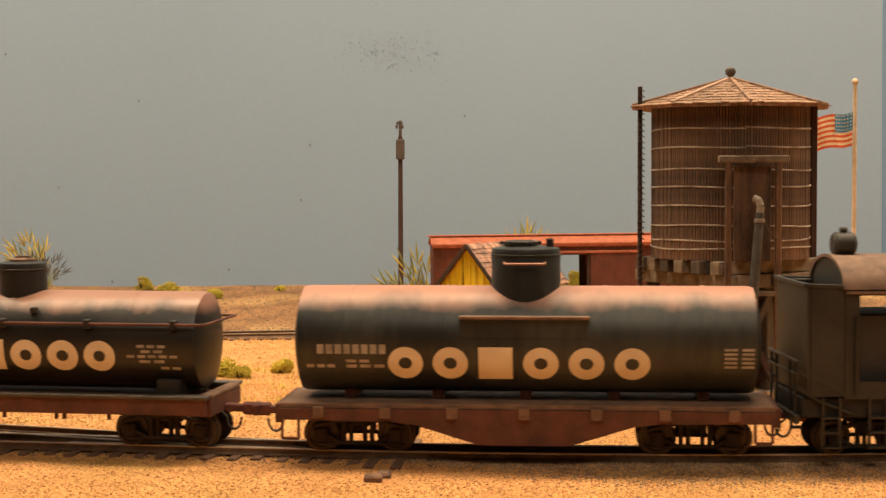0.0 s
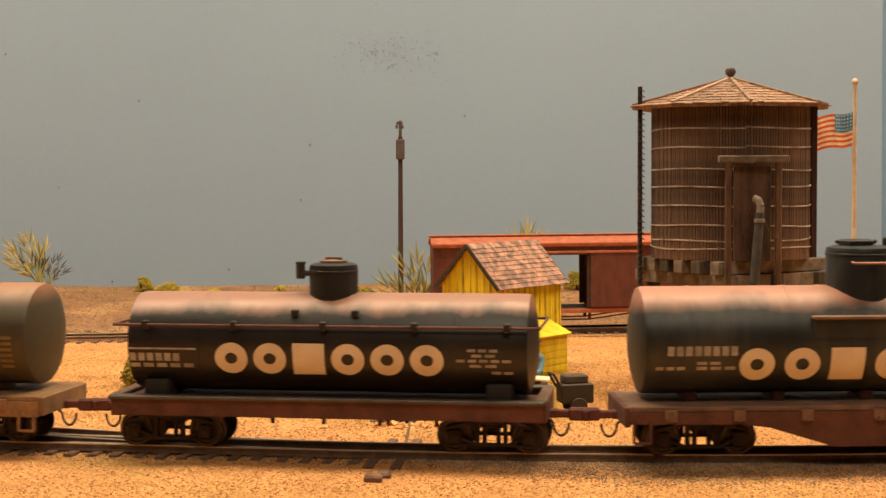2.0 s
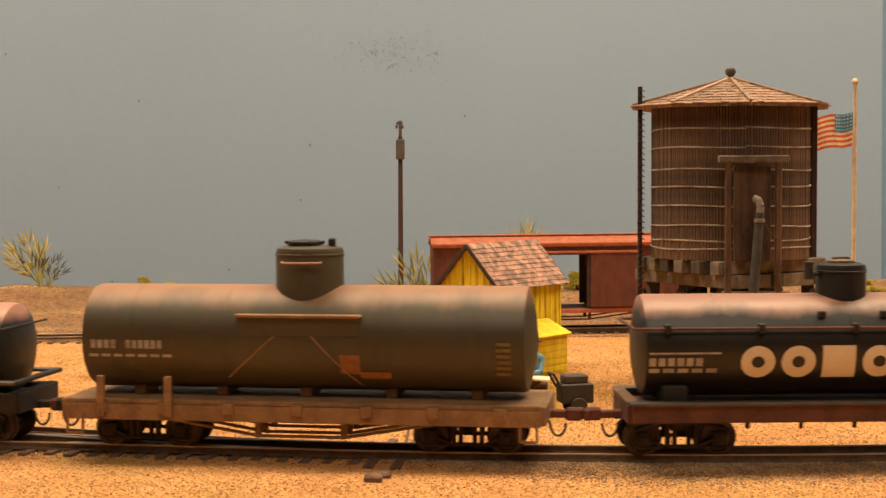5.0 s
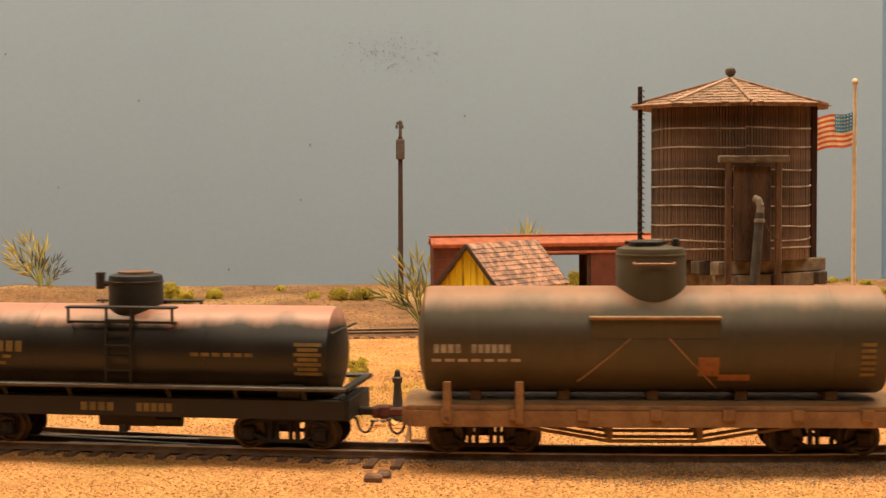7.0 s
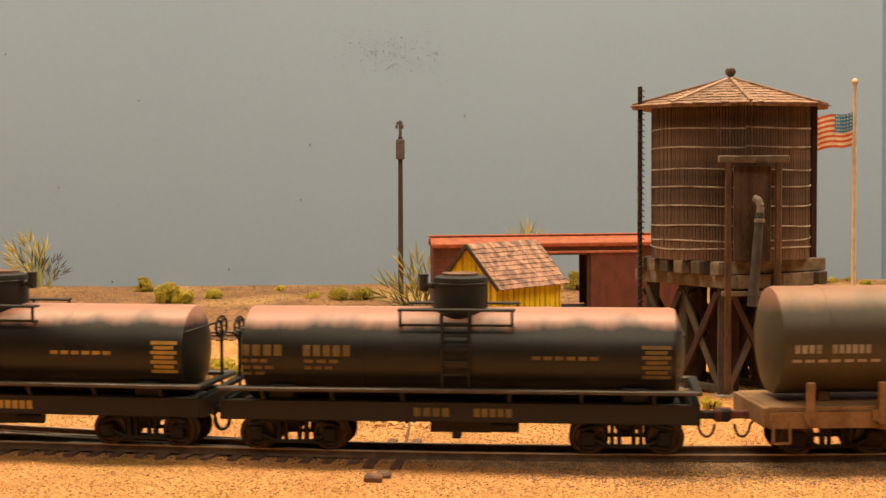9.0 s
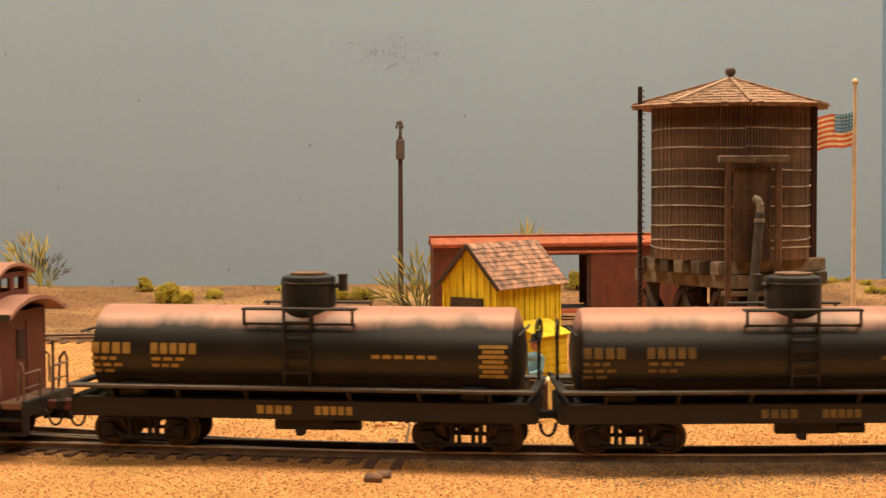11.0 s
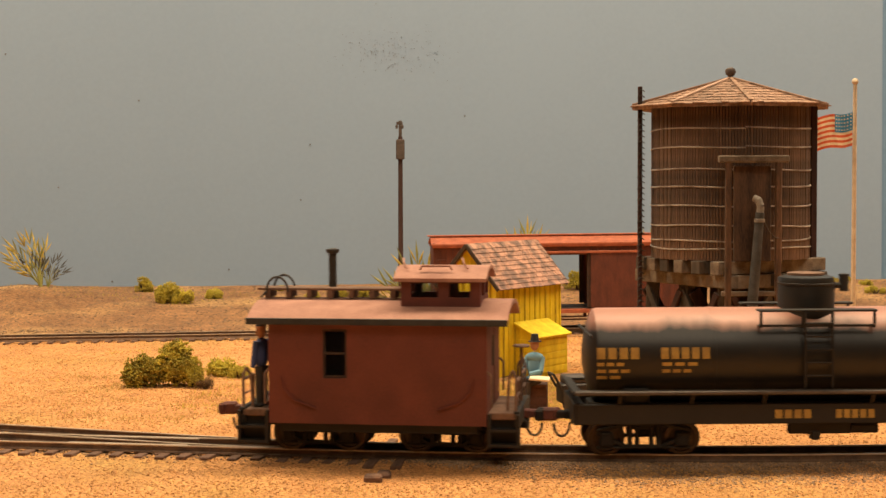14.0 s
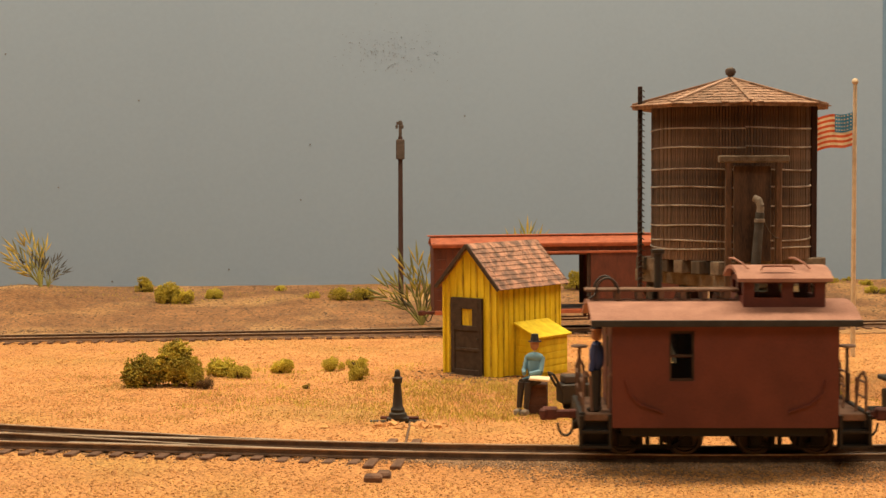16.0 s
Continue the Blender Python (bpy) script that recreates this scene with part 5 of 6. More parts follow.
        for k in range(rows):
            u0, u1 = L * k / rows, L * (k + 1) / rows + 0.7
            y = -ov
            j = 0
            while y < D_ + ov - 0.2:
                w = min(r.uniform(1.5, 2.4), D_ + ov - y)
                ya, yb = (y, y + w - 0.12) if s_ > 0 else (-y - w + 0.12, -y)
                lift = r.uniform(0.0, 0.12)
                q = r.uniform(-0.12, 0.15)
                bm = B()
                box(bm, u0, u1 + q, ya, yb, 0.4, 0.75 + lift, 0)
                for v in bm.verts:
                    if v.co.x < (u0 + u1) / 2:
                        v.co.z -= 0.32
                bmesh.ops.transform(bm, matrix=base, verts=bm.verts)
                part("shingle", bm, "shingle", rf)
                y += w
    for s_ in (-1, 1):
        for y in (-ov, D_ + ov):
            p0 = Vector((W / 2, y, T + 0.2))
            bm = beam(B(), p0, p0 + Vector((s_ * (W / 2 + ev), 0, slope.z)), 0.8, 1.6, 0.1)
            part("barge_board", bm, "brown_door", ob, "dark barge board at the gable")
    # sloping coal bin on the long side
    bx0, b0, b1 = W + 0.5, 10.5, 30.5
    bm = plate(B(), [(bx0, 0), (bx0 + 10.5, 0), (bx0 + 10.5, 15.2), (bx0, 19.6)], b0, b1)
    bn = part("bin", bm, "yellow", ob, "yellow lean-to bin")
    bm = B()
    beam(bm, (bx0 - 0.3, (b0 + b1) / 2, 20.6), (bx0 + 12.0, (b0 + b1) / 2, 15.2), b1 - b0 + 2.4, 0.9, 0.15)
    part("bin_lid", bm, "yellow", bn, "sloping yellow lid")
    for k in range(5):
        z = 1.2 + k * 2.7
        bm = box(B(), bx0 + 10.5, bx0 + 10.8, b0 + 0.3, b1 - 0.3, z, z + 2.2, 0.08)
        part("bin_board", bm, "yellow", bn)
        bm = box(B(), bx0 + 0.3, bx0 + 10.2, b0 - 0.3, b0, z, z + 2.2, 0.08)
        part("bin_board", bm, "yellow", bn)
    return ob


SHED = shed()
SX, SY, SYAW, SK = 17.4, 495.5, -40.4, 0.842
a = math.radians(SYAW)
at(SHED, SX - 27.6 * SK * math.cos(a), SY - 27.6 * SK * math.sin(a), -2.4, 0, 0, SYAW, SK)


# ---- water tower ----
def water_tower():
    ob = thing("water_tower", "weathered wooden water tank with hoops on a timber trestle", "water tower")
    R, z0, z1 = 27.1, 46.0, 98.4
    bm = lathe(B(), [(R - 1.2, z0 + 0.5), (R - 1.2, z1 + 2)], 48)
    tank = part("tank", bm, "boxcar_in", ob, "dark tank lining")
    n = 168
    w = 2 * math.pi * R / n
    for k in range(3):
        bm = box(B(), -w / 2 + 0.11, w / 2 - 0.11, -0.35 - 0.10 * k, 1.2, z0, z1, 0)
        for v in bm.verts:
            v.co.x *= 1.012 if v.co.z < (z0 + z1) / 2 else 0.985
        me = mesh_of("stave", bm, M["stave"])
        STAVES.append(me)
    r = random.Random(9)
    for i in range(n):
        a = 2 * math.pi * i / n
        st = new("stave", r.choice(STAVES))
        st.parent = tank
        at(st, R * math.sin(a), -R * math.cos(a), r.uniform(-0.15, 0.15), 0.0, 0, math.degrees(a))
    for z in (50.0, 52.6, 57.5, 64.5, 71.0, 76.8, 84.2, 90.6):
        bm = B()
        pts = [((R + 0.55) * math.sin(2 * math.pi * k / 64), -(R + 0.55) * math.cos(2 * math.pi * k / 64), z + 0.3 * math.sin(k * 0.33 + z) + 0.25 * math.sin(k * 0.09 + z * 3)) for k in range(65)]
        wire(bm, pts, 0.28, 6)
        part("hoop", bm, "hoop", ob, "grey iron hoop")
    # octagonal shingled roof
    e, top, eave = 34.6, 108.6, 99.0
    rot = math.radians(22.5 - 22)
    corners = [Vector((e * math.cos(rot + k * math.pi / 4), e * math.sin(rot + k * math.pi / 4), eave)) for k in range(8)]
    apex = Vector((0, 0, top))
    for k in range(8):
        c0, c1 = corners[k], corners[(k + 1) % 8]
        bm = B()
        lo = [bm.verts.new(p) for p in (c0, c1, apex)]
        lo2 = [bm.verts.new(p - Vector((0, 0, 1.2))) for p in (c0, c1, apex)]
        bm.faces.new(lo)
        bm.faces.new(lo2[::-1])
        for i in range(3):
            bm.faces.new((lo[i], lo2[i], lo2[(i + 1) % 3], lo[(i + 1) % 3]))
        rf = part("roof", bm, "tank_shingle", ob, "shingled roof facet")
        nrm = (c1 - c0).cross(apex - c0).normalized()
        if nrm.z < 0:
            nrm = -nrm
        rows = 9
        bm = B()
        for q in range(rows):
            u0, u1 = q / rows - 0.02, (q + 1) / rows
            a0, b0 = c0.lerp(apex, u0), c1.lerp(apex, u0)
            a1, b1 = c0.lerp(apex, u1), c1.lerp(apex, u1)
            m = max(1, int((b0 - a0).length / 2.3))
            for j in range(m):
                f0, f1 = (j + 0.03) / m, (j + 0.97) / m
                lift = r.uniform(0.28, 0.5)
                sag = (a1 - a0) * r.uniform(-0.14, 0.05)
                pts = [a0.lerp(b0, f0) + sag + nrm * lift, a0.lerp(b0, f1) + sag + nrm * lift, a1.lerp(b1, f1) + nrm * 0.1, a1.lerp(b1, f0) + nrm * 0.1]
                t_ = [bm.verts.new(p) for p in pts]
                u_ = [bm.verts.new(p - nrm * 0.4) for p in pts]
                bm.faces.new(t_)
                for i in range(4):
                    bm.faces.new((t_[i], u_[i], u_[(i + 1) % 4], t_[(i + 1) % 4]))
        tagged(part("shingle_field", bm, "tank_shingle", rf), kind="stuff")
        bm = B()
        beam(bm, c0 + Vector((0, 0, 0.6)), apex + Vector((0, 0, 0.5)), 1.3, 0.8, 0.15)
        part("ridge_cap", bm, "ridge_cap" if k in (5,) else "tank_shingle", rf)
    bm = lathe(B(), [(1.0, top), (1.0, top + 1.0), (1.6, top + 1.5), (1.9, top + 2.5), (1.6, top + 3.5), (0.7, top + 4.0)], 16)
    part("finial", bm, "pole_grey", ob, "round finial", smooth=True)
    # deck of joists on a square trestle, one corner to the south
    turn = 31.0

    def framed(name, bm, material):
        return at(part(name, bm, material, ob), 0, 0, 0, 0, 0, turn)
    for k, y in enumerate((-20.0, -12.4, -4.4, 3.4, 11.6, 19.6)):
        half = (24.6, 26.4, 27.4, 27.2, 26.4, 24.8)[k]
        framed("joist", box(B(), -half, half, y - 2.3, y + 2.3, 41.4, 45.9, 0.3), "timber" if k % 2 else "timber_light")
    for x in (-20.4, 0, 20.4):
        framed("girder", box(B(), x - 2.2, x + 2.2, -25.2, 25.2, 36.9, 41.3, 0.3), "timber_light" if x < 0 else "timber")
    for y in (-22.6, 22.6):
        framed("edge_plank", box(B(), -18.0, 18.0, y - 0.7, y + 0.7, 36.6, 41.2, 0.2), "timber_light")
    grid = (-19.0, 0.0, 19.0)
    # Inner posts added in dark wood to give the trestle's middle its shade.
    for x in (-9.5, 9.5):
        for y in (-12.6, -4.2, 4.2, 12.6):
            framed("post", beam(B(), (x * 1.04, y * 1.04, -2.0), (x, y, 41.3), 3.8, 3.8, 0.3), "pole")
    for x in grid:
        framed("sill", box(B(), x - 1.6, x + 1.6, -22, 22, 1.3, 3.6, 0.3), "timber")
        for y in grid:
            framed("post", beam(B(), (x * 1.05, y * 1.05, 0.5), (x, y, 36.9), 4.4, 4.4, 0.4), "timber")
            framed("footing", box(B(), x * 1.05 - 3.2, x * 1.05 + 3.2, y * 1.05 - 3.2, y * 1.05 + 3.2, -1.8, 1.2, 0.5), "spout_light")
    for w in grid:
        for a_, b_ in ((-19, 0), (0, 19)):
            for za, zb in ((4, 35), (35, 4)):
                e = 2.6 + 0.8 * (za > zb)
                sg = 1 if w > 0 else -1
                # Inner, rear and crossing braces carry the interior shade as dark wood.
                tone = "timber" if za < zb and w < 0 else "pole"
                wide = 2.4 if w < 0 else 5.0
                framed("brace", beam(B(), (w + sg * e, a_, za), (w + sg * e, b_, zb), 0.9, wide, 0.1), tone)
                framed("brace", beam(B(), (a_, w + sg * e, za), (b_, w + sg * e, zb), 0.9, wide, 0.1), tone)
    # frame for the spout
    for x in (-6.6, 10.0):
        bm = box(B(), x - 1.05, x + 1.05, -33.4, -31.4, 2.0 if x < 5 else 14, 79.6, 0.3)
        part("spout_post", bm, "stave", ob)
    bm = box(B(), -9.9, 13.5, -33.8, -30.6, 79.0, 81.4, 0.4)
    part("spout_beam", bm, "timber_light", ob, "bleached cross beam")
    bm = box(B(), -4.3, 8.1, -30.0, -28.6, 46, 78, 0.2)
    part("backing_board", bm, "stave", ob)
    bm = box(B(), -8.8, 13.9, -33.2, -31.4, 34.6, 36.2, 0.2)
    part("spout_tie", bm, "timber_light", ob)
    bm = B()
    rod(bm, (0.8, -36, 31.5), (3.2, -36, 62.5), 1.8, 1.5, 16)
    sp = part("spout", bm, "spout", ob, "grey iron water spout hung upright", smooth=True)
    bm = B()
    wire(bm, [(3.2, -36, 62.1), (3.4, -36, 64.6), (2.8, -35.5, 66.6), (1.6, -34.5, 67.2)], 1.25, 12)
    ball(bm, (2.8, -35.5, 66.4), 1.35, 2)
    part("elbow", bm, "spout_light", sp, "dusty elbow", smooth=True)
    bm = lathe(B(), [(1.4, 59.2), (1.8, 59.4), (1.8, 60.4), (1.4, 60.6)], 16, "z", (3.0, -36, 0))
    part("collar", bm, "spout_light", sp, smooth=True)
    bm = wire(B(), [(4.6, -36, 60), (6.4, -34.5, 56.5), (8.4, -33.8, 54.4), (10.0, -33.5, 53.8)], 0.16)
    part("chain", bm, "wire", sp)
    # water level board
    bm = box(B(), -32.7, -31.2, -2, -0.4, -1.0, 106.0, 0.2)
    g = part("gauge_board", bm, "pole", ob, "tall dark level board")
    bm = B()
    for k in range(50):
        z = 6 + k * 2.0
        wire(bm, [(-33.0 + 0.5 * (k % 2), -2.2, z), (-31.7, -2.6, z + 0.9), (-30.5, -2.2, z + 0.2)], 0.22, 5)
    part("gauge_chain", bm, "black_iron", g, "hanging chain")
    bm = box(B(), 27.2, 29.4, -6, -3.6, 44.5, 99, 0.3)
    part("corner_post", bm, "pole", ob, "dark upright beside the tank")
    return ob


STAVES = []
WT = water_tower()
at(WT, 89.2, 476.4, -3.0, 0, 0.3, 0, 0.884)


# ---- flagpole, power pole ----
def flag_pole():
    ob = thing("flagpole", "cream painted flagpole with a striped flag", "flagpole")
    bm = rod(B(), (0, 0, -1), (0, 0, 123.5), 1.15, 0.85, 14)
    part("pole", bm, "flagpole", ob, smooth=True)
    bm = ball(B(), (0, 0, 124.4), 1.5, 2)
    part("ball", bm, "flagpole", ob, smooth=True)
    fl = new("flag")
    fl.parent = ob
    W, H = 18.0, 15.0

    def wave(u, v):
        return Vector((-1.0 - W * u, 2.2 * math.sin(u * 9.0 + v * 1.2) * u ** 0.5, 110.8 - H * v - 2.6 * u - 1.0 * math.sin(u * 8) * 0.5))

    def cloth(u0, u1, v0, v1, material, name, off=0.0):
        bm = B()
        nu = max(2, int((u1 - u0) * 24))
        for o in (0.0, 0.18):
            rows = [[bm.verts.new(wave(u0 + (u1 - u0) * i / nu, v) + Vector((0, -off - o if o == 0 else off + o, 0))) for i in range(nu + 1)] for v in (v0, v1)]
            for i in range(nu):
                bm.faces.new((rows[0][i], rows[0][i + 1], rows[1][i + 1], rows[1][i]))
        part(name, bm, material, fl, smooth=True)
    for k in range(13):
        cloth(0, 1, k / 13, (k + 1) / 13, "flag_white" if k % 2 else "flag_red", "stripe")
    cloth(0, 0.46, 0, 7 / 13, "flag_blue", "canton", 0.15)
    bm = B()
    for i in range(6):
        for j in range(5):
            p = wave(0.04 + 0.076 * i, 0.05 + 0.105 * j)
            box(bm, p.x - 0.28, p.x + 0.28, p.y - 0.32, p.y - 0.18, p.z - 0.28, p.z + 0.28)
    part("canton_dots", bm, "flag_white", fl)
    return ob


at(flag_pole(), 146.2, 544.0, -2.8, 0, 0.3, 0, 0.791)


def power_pole():
    ob = thing("power_pole", "slim brown wooden utility pole with a grey box", "utility pole")
    bm = rod(B(), (0, 0, -2), (0, 0, 119), 2.0, 1.6, 14)
    part("pole", bm, "pole", ob, smooth=True)
    bm = box(B(), -3.2, 3.2, -3.4, -0.8, 102, 117, 0.7)
    part("box", bm, "pole_grey", ob, "grey transformer box")
    bm = B()
    box(bm, -1.2, 1.2, -1, 1, 117, 131, 0.3)
    box(bm, -2.8, 1.8, -1.2, 1.2, 128.0, 130.2, 0.3)
    for x in (-2.6, 0.4, 1.6):
        lathe(bm, [(0.8, 125), (1.0, 127), (0.6, 128)], 8, "z", (x, -0.6, 0))
    part("bracket", bm, "pole_grey", ob, "small bracket with insulators")
    return ob


at(power_pole(), -21.5, 756, land(-21.5, 756), 0, 0.4, 0, 0.662)


# ---- boxcar on the far track ----
def boxcar():
    ob = thing("boxcar", "oxide red wooden boxcar standing with open doors", "boxcar")
    hx, hy, z0, z1 = 79, 14.5, 12.0, 49.5
    r = random.Random(2)
    for s_ in (-1, 1):
        n = 44
        for k in range(n):
            x0, x1 = -hx + 2 * hx * k / n, -hx + 2 * hx * (k + 1) / n
            if -15 < (x0 + x1) / 2 < 13.5:
                continue
            bm = box(B(), x0 + 0.06, x1 - 0.06, s_ * hy - 0.4 + r.uniform(-0.06, 0.06), s_ * hy + 0.4, z0, z1)
            part("plank", bm, "boxcar", ob)
        bm = box(B(), -15.4, 13.9, s_ * hy - 0.4, s_ * hy + 0.4, 44.0, z1)
        part("lintel", bm, "boxcar", ob)
        bm = box(B(), 13.6, 42, s_ * (hy + 1.2) - 0.5, s_ * (hy + 1.2) + 0.5, 13.0, 45.0, 0.15)
        d = part("door", bm, "boxcar", ob, "sliding door pushed aside")
        bm = box(B(), -18, 44, s_ * (hy + 1.6) - 0.5, s_ * (hy + 1.6) + 0.5, 45.0, 46.4, 0.15)
        part("door_rail", bm, "boxcar_trim", ob)
        bm = box(B(), 11.6, 13.9, s_ * (hy + 0.1) - 0.7, s_ * (hy + 0.1) + 0.7, 13, 44.8, 0.15)
        part("door_post", bm, "boxcar_in", ob, "dark door post")
        bm = box(B(), s_ * hx - 0.4, s_ * hx + 0.4, -hy, hy, z0, z1 + 2.6, 0.1)
        part("end_wall", bm, "boxcar", ob)
        bm = box(B(), -hx - 1, hx + 1, s_ * (hy + 0.6) - 1.2, s_ * (hy + 0.6) + 0.9, 49.0, 51.4, 0.2)
        part("eave_board", bm, "boxcar_trim", ob, "bright red eave board")
        bm = box(B(), -hx, hx, s_ * (hy - 0.2) - 1.0, s_ * (hy - 0.2) + 1.0, 9.5, 12.0, 0.2)
        part("side_sill", bm, "boxcar_trim", ob)
        bm = B()
        for z in (18, 24, 30, 36, 42):
            wire(bm, [(s_ * (hx - 2), -hy - 0.4, z), (s_ * (hx - 2), -hy - 1.2, z), (s_ * (hx - 6.5), -hy - 1.2, z), (s_ * (hx - 6.5), -hy - 0.4, z)], 0.25)
        part("grab_iron", bm, "boxcar", ob)
        coupler(ob, s_, hx + 1, 9.5)
        truck_still(ob, s_ * 58)
    bm = box(B(), -hx, hx, -hy + 0.4, hy - 0.4, 11.0, 12.4)
    part("floor_board", bm, "boxcar_in", ob)
    o = [(-hy - 2, 50.2), (0, 54.2), (hy + 2, 50.2), (hy + 2, 51.2), (0, 55.4), (-hy - 2, 51.2)]
    bm = plate(B(), o, -hx - 1.5, hx + 1.5)
    bmesh.ops.transform(bm, matrix=pose(0, 0, 0, 0, 0, -90), verts=bm.verts)
    part("roof", bm, "boxcar_trim", ob, "low pitched red roof")
    bm = B()
    for y in (-2.4, 0, 2.4):
        box(bm, -hx - 3, hx + 3, y - 1.1, y + 1.1, 55.3, 55.9, 0.1)
    for k in range(-9, 10):
        box(bm, k * 8.5 - 0.6, k * 8.5 + 0.6, -3.2, 3.2, 54.0, 55.3)
    part("roof_walk", bm, "boxcar_trim", ob, "plank roof walk")
    bm = B()
    for y in (-9, 9):
        for x in (-14, 14):
            box(bm, x - 0.8, x + 0.8, y - 0.8, y + 0.8, 5, 10, 0.1)
        wire(bm, [(-50, y, 10), (-14, y, 5.2), (14, y, 5.2), (50, y, 10)], 0.45)
    part("truss_rod", bm, "boxcar", ob)
    return ob


def truck_still(car, x):
    global WHEELS
    keep = list(WHEELS)
    truck(car, x, "truck_dark", 20.0, 9.5)
    WHEELS[:] = keep


at(boxcar(), 50.0, FAR_Y + FAR_SLOPE * 50, 0, 0, 0, far_yaw, 0.694)


# ---- small things by the near line ----
def switch_stand():
    ob = thing("switch_stand", "black cast iron switch stand beside the points", "switch stand")
    bm = B()
    box(bm, -3.2, 3.2, -2.2, 2.2, 0, 1.4, 0.3)
    box(bm, -8, 8, -1.0, 1.0, -0.6, 0.4, 0.2)
    part("foot", bm, "black_iron", ob)
    bm = lathe(B(), [(2.7, 1.2), (2.5, 2.4), (2.0, 2.8), (2.1, 3.6), (1.5, 4.4), (1.2, 8.0), (1.0, 11.0), (1.4, 11.3), (1.5, 12.6), (0.9, 13.0), (0.75, 14.6), (0.3, 15.0)], 20)
    part("column", bm, "black_iron", ob, smooth=True)
    bm = B()
    rod(bm, (-5, 0, 1.2), (6, 0, 1.0), 0.5)
    part("throw_lever", bm, "coupler", ob, "rusty lever")
    return ob


at(switch_stand(), -12.8, 408, land(-12.8, 408) + 0.2, 0, 0, 0, 0.94)


def heap(name, cx, cy, n, spread_x, spread_y, size, material, label, seed):
    """A low heap of stones, each on the ground."""
    def place(r):
        return cx + r.gauss(0, spread_x), cy + r.gauss(0, spread_y)
    return scatter_mesh(name, n, place, size, material, label, "stones", seed)


heap("stand_stones", -12.5, 401, 60, 5.0, 3.0, 1.3, "pebble", "brown stones heaped at the switch stand", 31)
heap("shed_footing_grit", 10.0, 503, 500, 9.0, 8.0, 0.6, "ballast", "dark grit along the foot of the shed", 32)


def seated_doll():
    """A small painted model figure sitting on a box; one plain mesh."""
    bm = B()
    ball(bm, (0, 0, 13.2), 2.7, 2, 1.0, 0.75, 1.45)
    ball(bm, (0, -0.2, 16.0), 2.5, 2, 1.25, 0.75, 0.6)
    ball(bm, (0.2, -0.6, 19.6), 1.5, 2, 0.9, 1.0, 1.2)
    rod(bm, (0.2, -0.5, 20.3), (0.2, -0.5, 20.6), 2.0, 2.0, 14)
    rod(bm, (0.2, -0.5, 20.5), (0.2, -0.5, 22.6), 1.35, 1.05, 14)
    for e, k in ((-1, -3.0), (1, -0.6)):
        rod(bm, (e * 1.2, 0, 9.6), (k + 0.5, -4.2, 9.0), 1.35, 1.15, 10)
        rod(bm, (k + 0.5, -4.2, 9.2), (k, -4.8, 2.0), 1.15, 0.8, 10)
        box(bm, k - 1.0, k + 0.9, -7.0, -4.0, 0.0, 1.7, 0.4)
        rod(bm, (e * 2.6, 0, 16.0), (e * 2.9, -1.8, 12.2), 0.85, 0.75, 10)
        rod(bm, (e * 2.9, -1.8, 12.2), (e * 0.9 - 0.6, -4.2, 11.6), 0.75, 0.6, 10)
    for v in bm.verts:
        v.co = Vector((v.co.x, v.co.y, v.co.z * 1.08))
    return bm


def doll_paint(name, bands):
    """Paint of a figure in bands of height, in metres."""
    m = bpy.data.materials.new(name)
    m.use_nodes = True
    nt = m.node_tree
    tc, sp, rp = nt.nodes.new("ShaderNodeTexCoord"), nt.nodes.new("ShaderNodeSeparateXYZ"), nt.nodes.new("ShaderNodeValToRGB")
    mr = nt.nodes.new("ShaderNodeMapRange")
    mr.inputs["From Max"].default_value = 0.026
    nt.links.new(tc.outputs["Object"], sp.inputs[0])
    nt.links.new(sp.outputs["Z"], mr.inputs["Value"])
    nt.links.new(mr.outputs[0], rp.inputs[0])
    rp.color_ramp.interpolation = "CONSTANT"
    for i, (h, c) in enumerate(bands):
        e = rp.color_ramp.elements[i] if i < 2 else rp.color_ramp.elements.new(h / 26)
        e.position, e.color = h / 26, (*c, 1)
    nt.links.new(rp.outputs[0], nt.nodes["Principled BSDF"].inputs["Base Color"])
    nt.nodes["Principled BSDF"].inputs["Roughness"].default_value = 0.75
    return m


SKIN = (0.42, 0.20, 0.10)
M["doll_seated"] = doll_paint("seated_figure_paint", [(0, (0.30, 0.26, 0.22)), (1.9, (0.045, 0.035, 0.03)), (10.9, (0.17, 0.33, 0.43)), (19.4, SKIN), (22.0, (0.03, 0.03, 0.035))])
M["doll_standing"] = doll_paint("standing_figure_paint", [(0, (0.03, 0.025, 0.02)), (9.5, (0.035, 0.06, 0.19)), (16.2, SKIN), (18.9, (0.025, 0.03, 0.05))])
sd = part("seated_figurine", seated_doll(), "doll_seated", None, smooth=True)
tagged(sd, "small painted seated model figurine in pale blue", "figurine")
at(sd, 25.3, 425.5, land(25.3, 425) + 0.15, 0, 0, -32, 0.92)
bm = box(B(), -1.2, 4.8, -1.5, 1.5, 0, 0.7, 0.15)
paper = part("folded_paper", bm, "flag_white")
tagged(paper, "folded white paper on the figurine's lap", "paper")
at(paper, 24.6, 421.0, land(25.3, 425) + 10.4, 12, 4, -10, 0.92)
crate = thing("crate", "rust-brown wooden crate used as a seat", "crate")
bm = box(B(), -3.2, 3.2, -2.6, 3.2, 0, 9.6, 0.25)
part("body", bm, "crate", crate)
for z in (2.0, 4.6, 7.2):
    bm = box(B(), -3.3, 3.3, -2.8, -2.62, z - 1.0, z + 1.0, 0)
    part("slat", bm, "crate", crate)
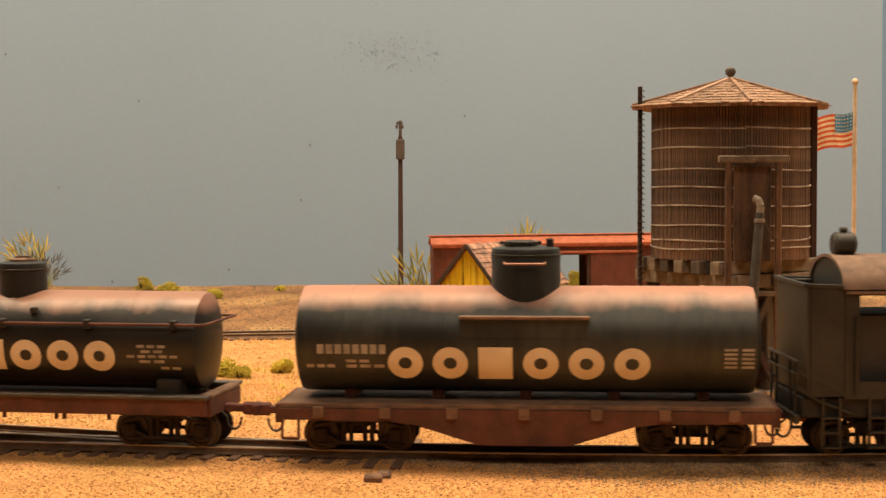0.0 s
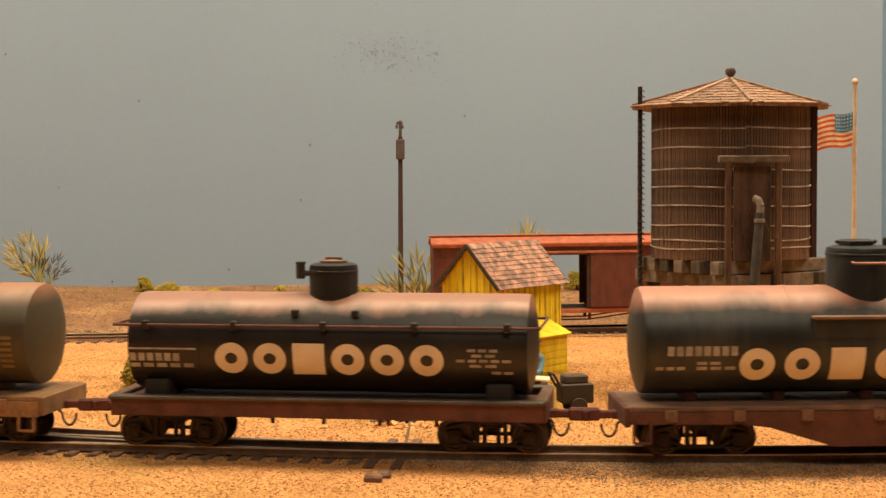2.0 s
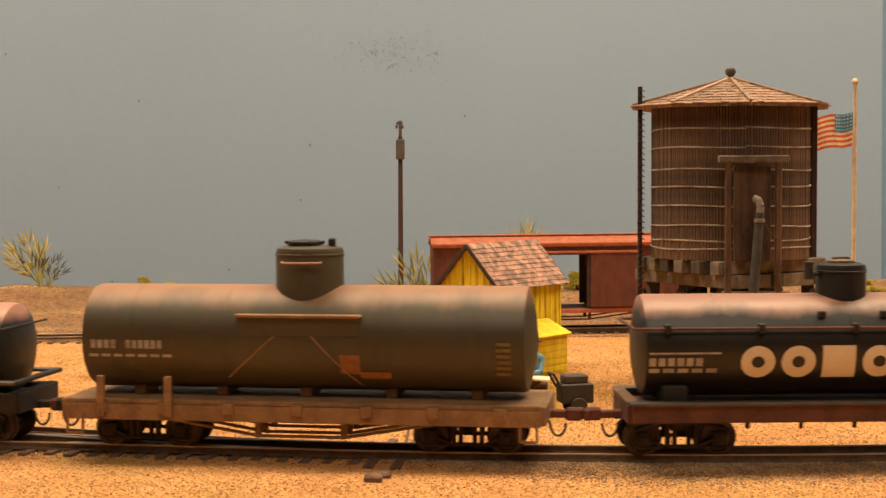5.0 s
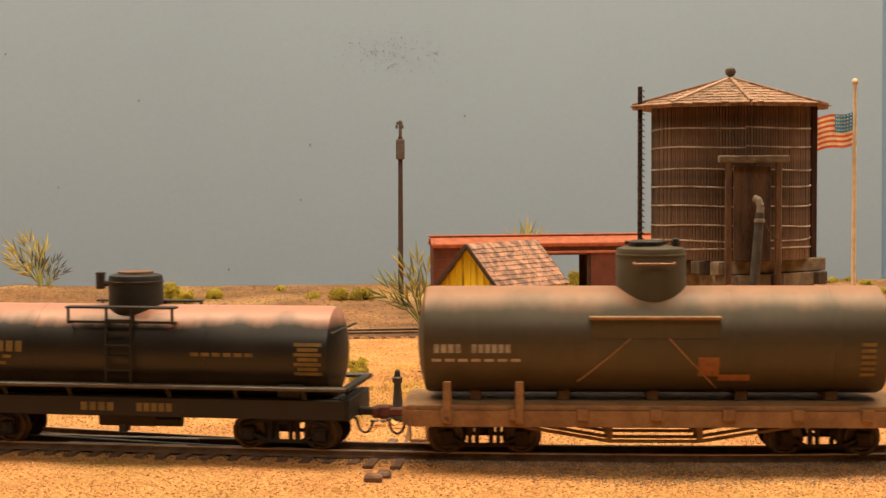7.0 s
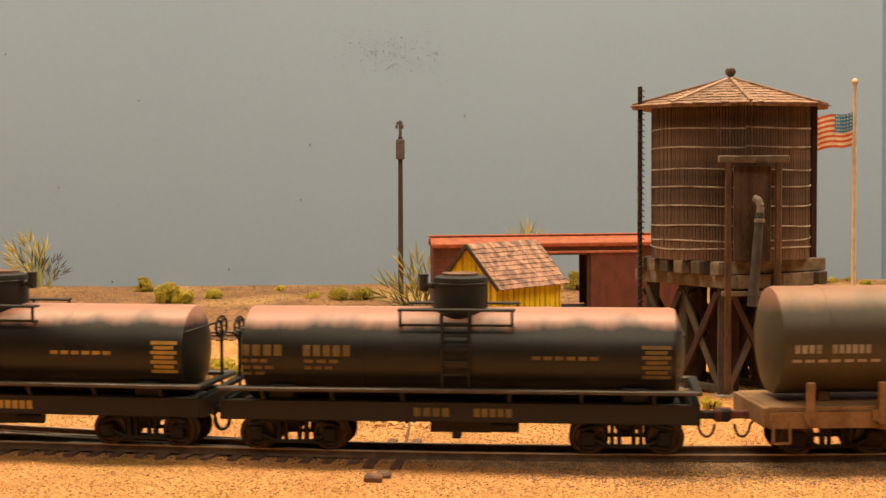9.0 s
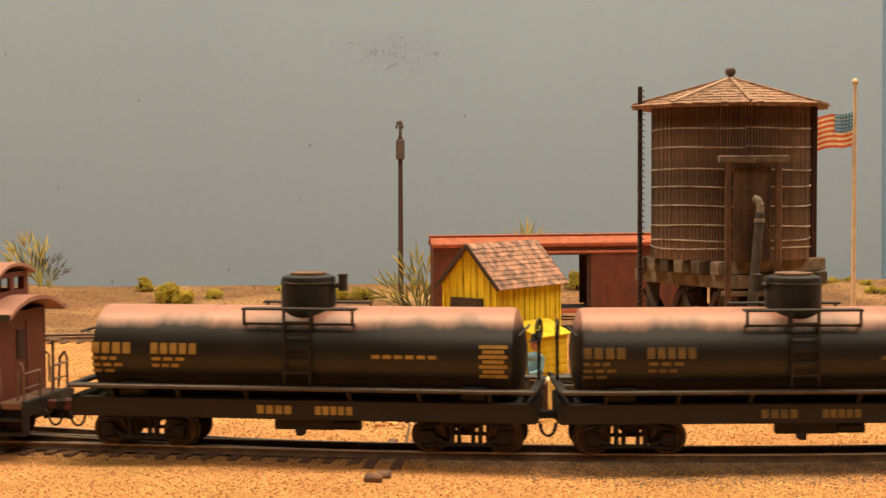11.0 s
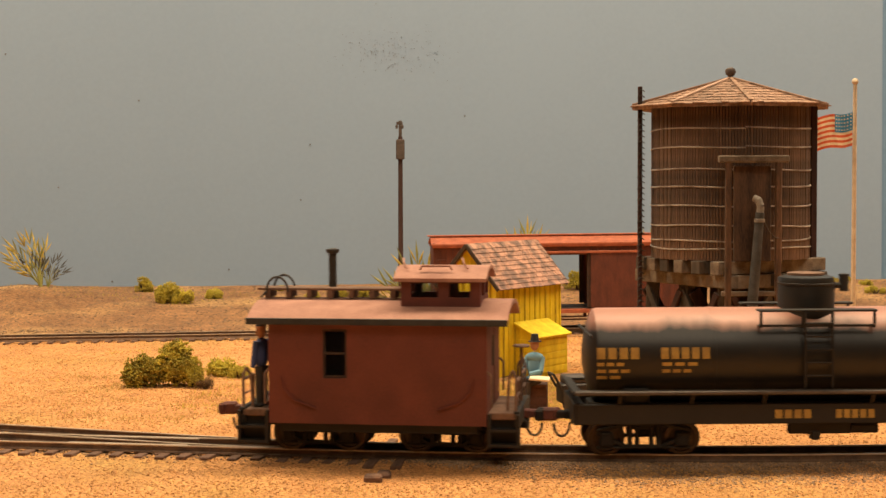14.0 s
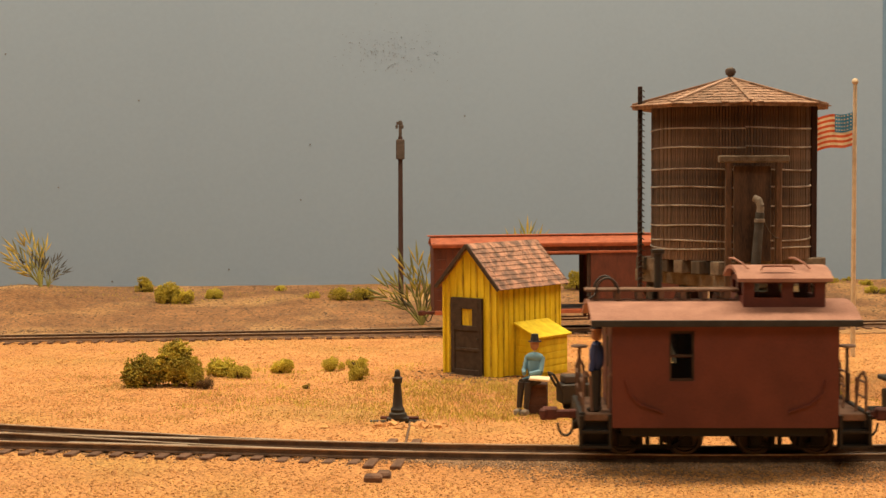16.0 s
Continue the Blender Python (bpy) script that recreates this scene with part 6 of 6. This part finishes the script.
at(crate, 25.7, 425.6, land(25.7, 425) - 0.1, 0, 0, -8, 0.92)


def hand_cart():
    ob = thing("cart", "small black iron cart loaded with a dark box", "cart")
    bm = box(B(), -5, 5, -3.5, 3.5, 3.5, 9.5, 0.4)
    part("box", bm, "black_iron", ob)
    bm = B()
    for s_ in (-1, 1):
        lathe(bm, [(0.5, s_ * 4.2 - 0.3), (2.6, s_ * 4.2 - 0.3), (2.8, s_ * 4.2), (2.6, s_ * 4.2 + 0.3), (0.5, s_ * 4.2 + 0.3)], 16, "x", (0, 0, 2.6))
    bmesh.ops.transform(bm, matrix=pose(0, 0, 0, 0, 0, 90), verts=bm.verts)
    part("wheel", bm, "black_iron", ob)
    bm = wire(B(), [(-5, -3, 8), (-7.5, -3, 12.5), (-7.5, 3, 12.5), (-5, 3, 8)], 0.4)
    part("handle", bm, "black_iron", ob)
    bm = box(B(), -4, 3.5, -2.8, 2.8, 9.5, 12.0, 0.4)
    part("load", bm, "pole_grey", ob)
    return ob


at(hand_cart(), 36.4, 425, land(36, 425) - 0.1, 0, 0, 12, 0.92)

# figurine on the caboose's rear platform rides with it
bm = B()
ball(bm, (0, 0, 12.6), 2.4, 2, 1.0, 0.75, 1.6)
ball(bm, (0, 0, 17.6), 1.3, 2, 0.9, 1.0, 1.2)
rod(bm, (0, 0, 18.6), (0, 0, 19.8), 1.4, 1.1, 12)
for e in (-1, 1):
    rod(bm, (e * 0.9, 0, 9.5), (e * 1.1, 0, 0.6), 1.15, 0.8, 10)
    box(bm, e * 1.1 - 0.8, e * 1.1 + 0.8, -1.9, 1.0, 0, 1.0, 0.3)
    rod(bm, (e * 2.3, 0, 15.6), (e * 2.6, -0.8, 9.4), 0.8, 0.6, 10)
rider = part("standing_figurine", bm, "doll_standing", TRAIN[-1][0], "small painted standing figurine in blue", smooth=True)
at(rider, -28.3, -8.5, 10.6, 0, 0, -105)

# specks on the backdrop
rs = random.Random(15)
bm = B()
for _ in range(210):
    x, z = rs.gauss(-27, 14), 127.4 + rs.gauss(0, 5.8) + (rs.random() < 0.2) * 5
    s_ = rs.uniform(0.07, 0.20)
    box(bm, x - s_, x + s_, 806.7, 807.2, z - s_, z + s_)
for x, z in ((-203.4, 58.8), (-160.0, 104.2), (-70.1, 80.2), (-75.4, 51.0), (11.7, 94.5), (-176.0, 8.7), (-114.0, 14.6), (-229.7, 129.3)):
    box(bm, x - 0.4, x + 0.4, 806.7, 807.2, z - 0.4, z + 0.4)
sp = tagged(part("backdrop_specks", bm, "smudge"), "dark specks and a smudge on the backdrop", "stain", kind="stuff")

motions()
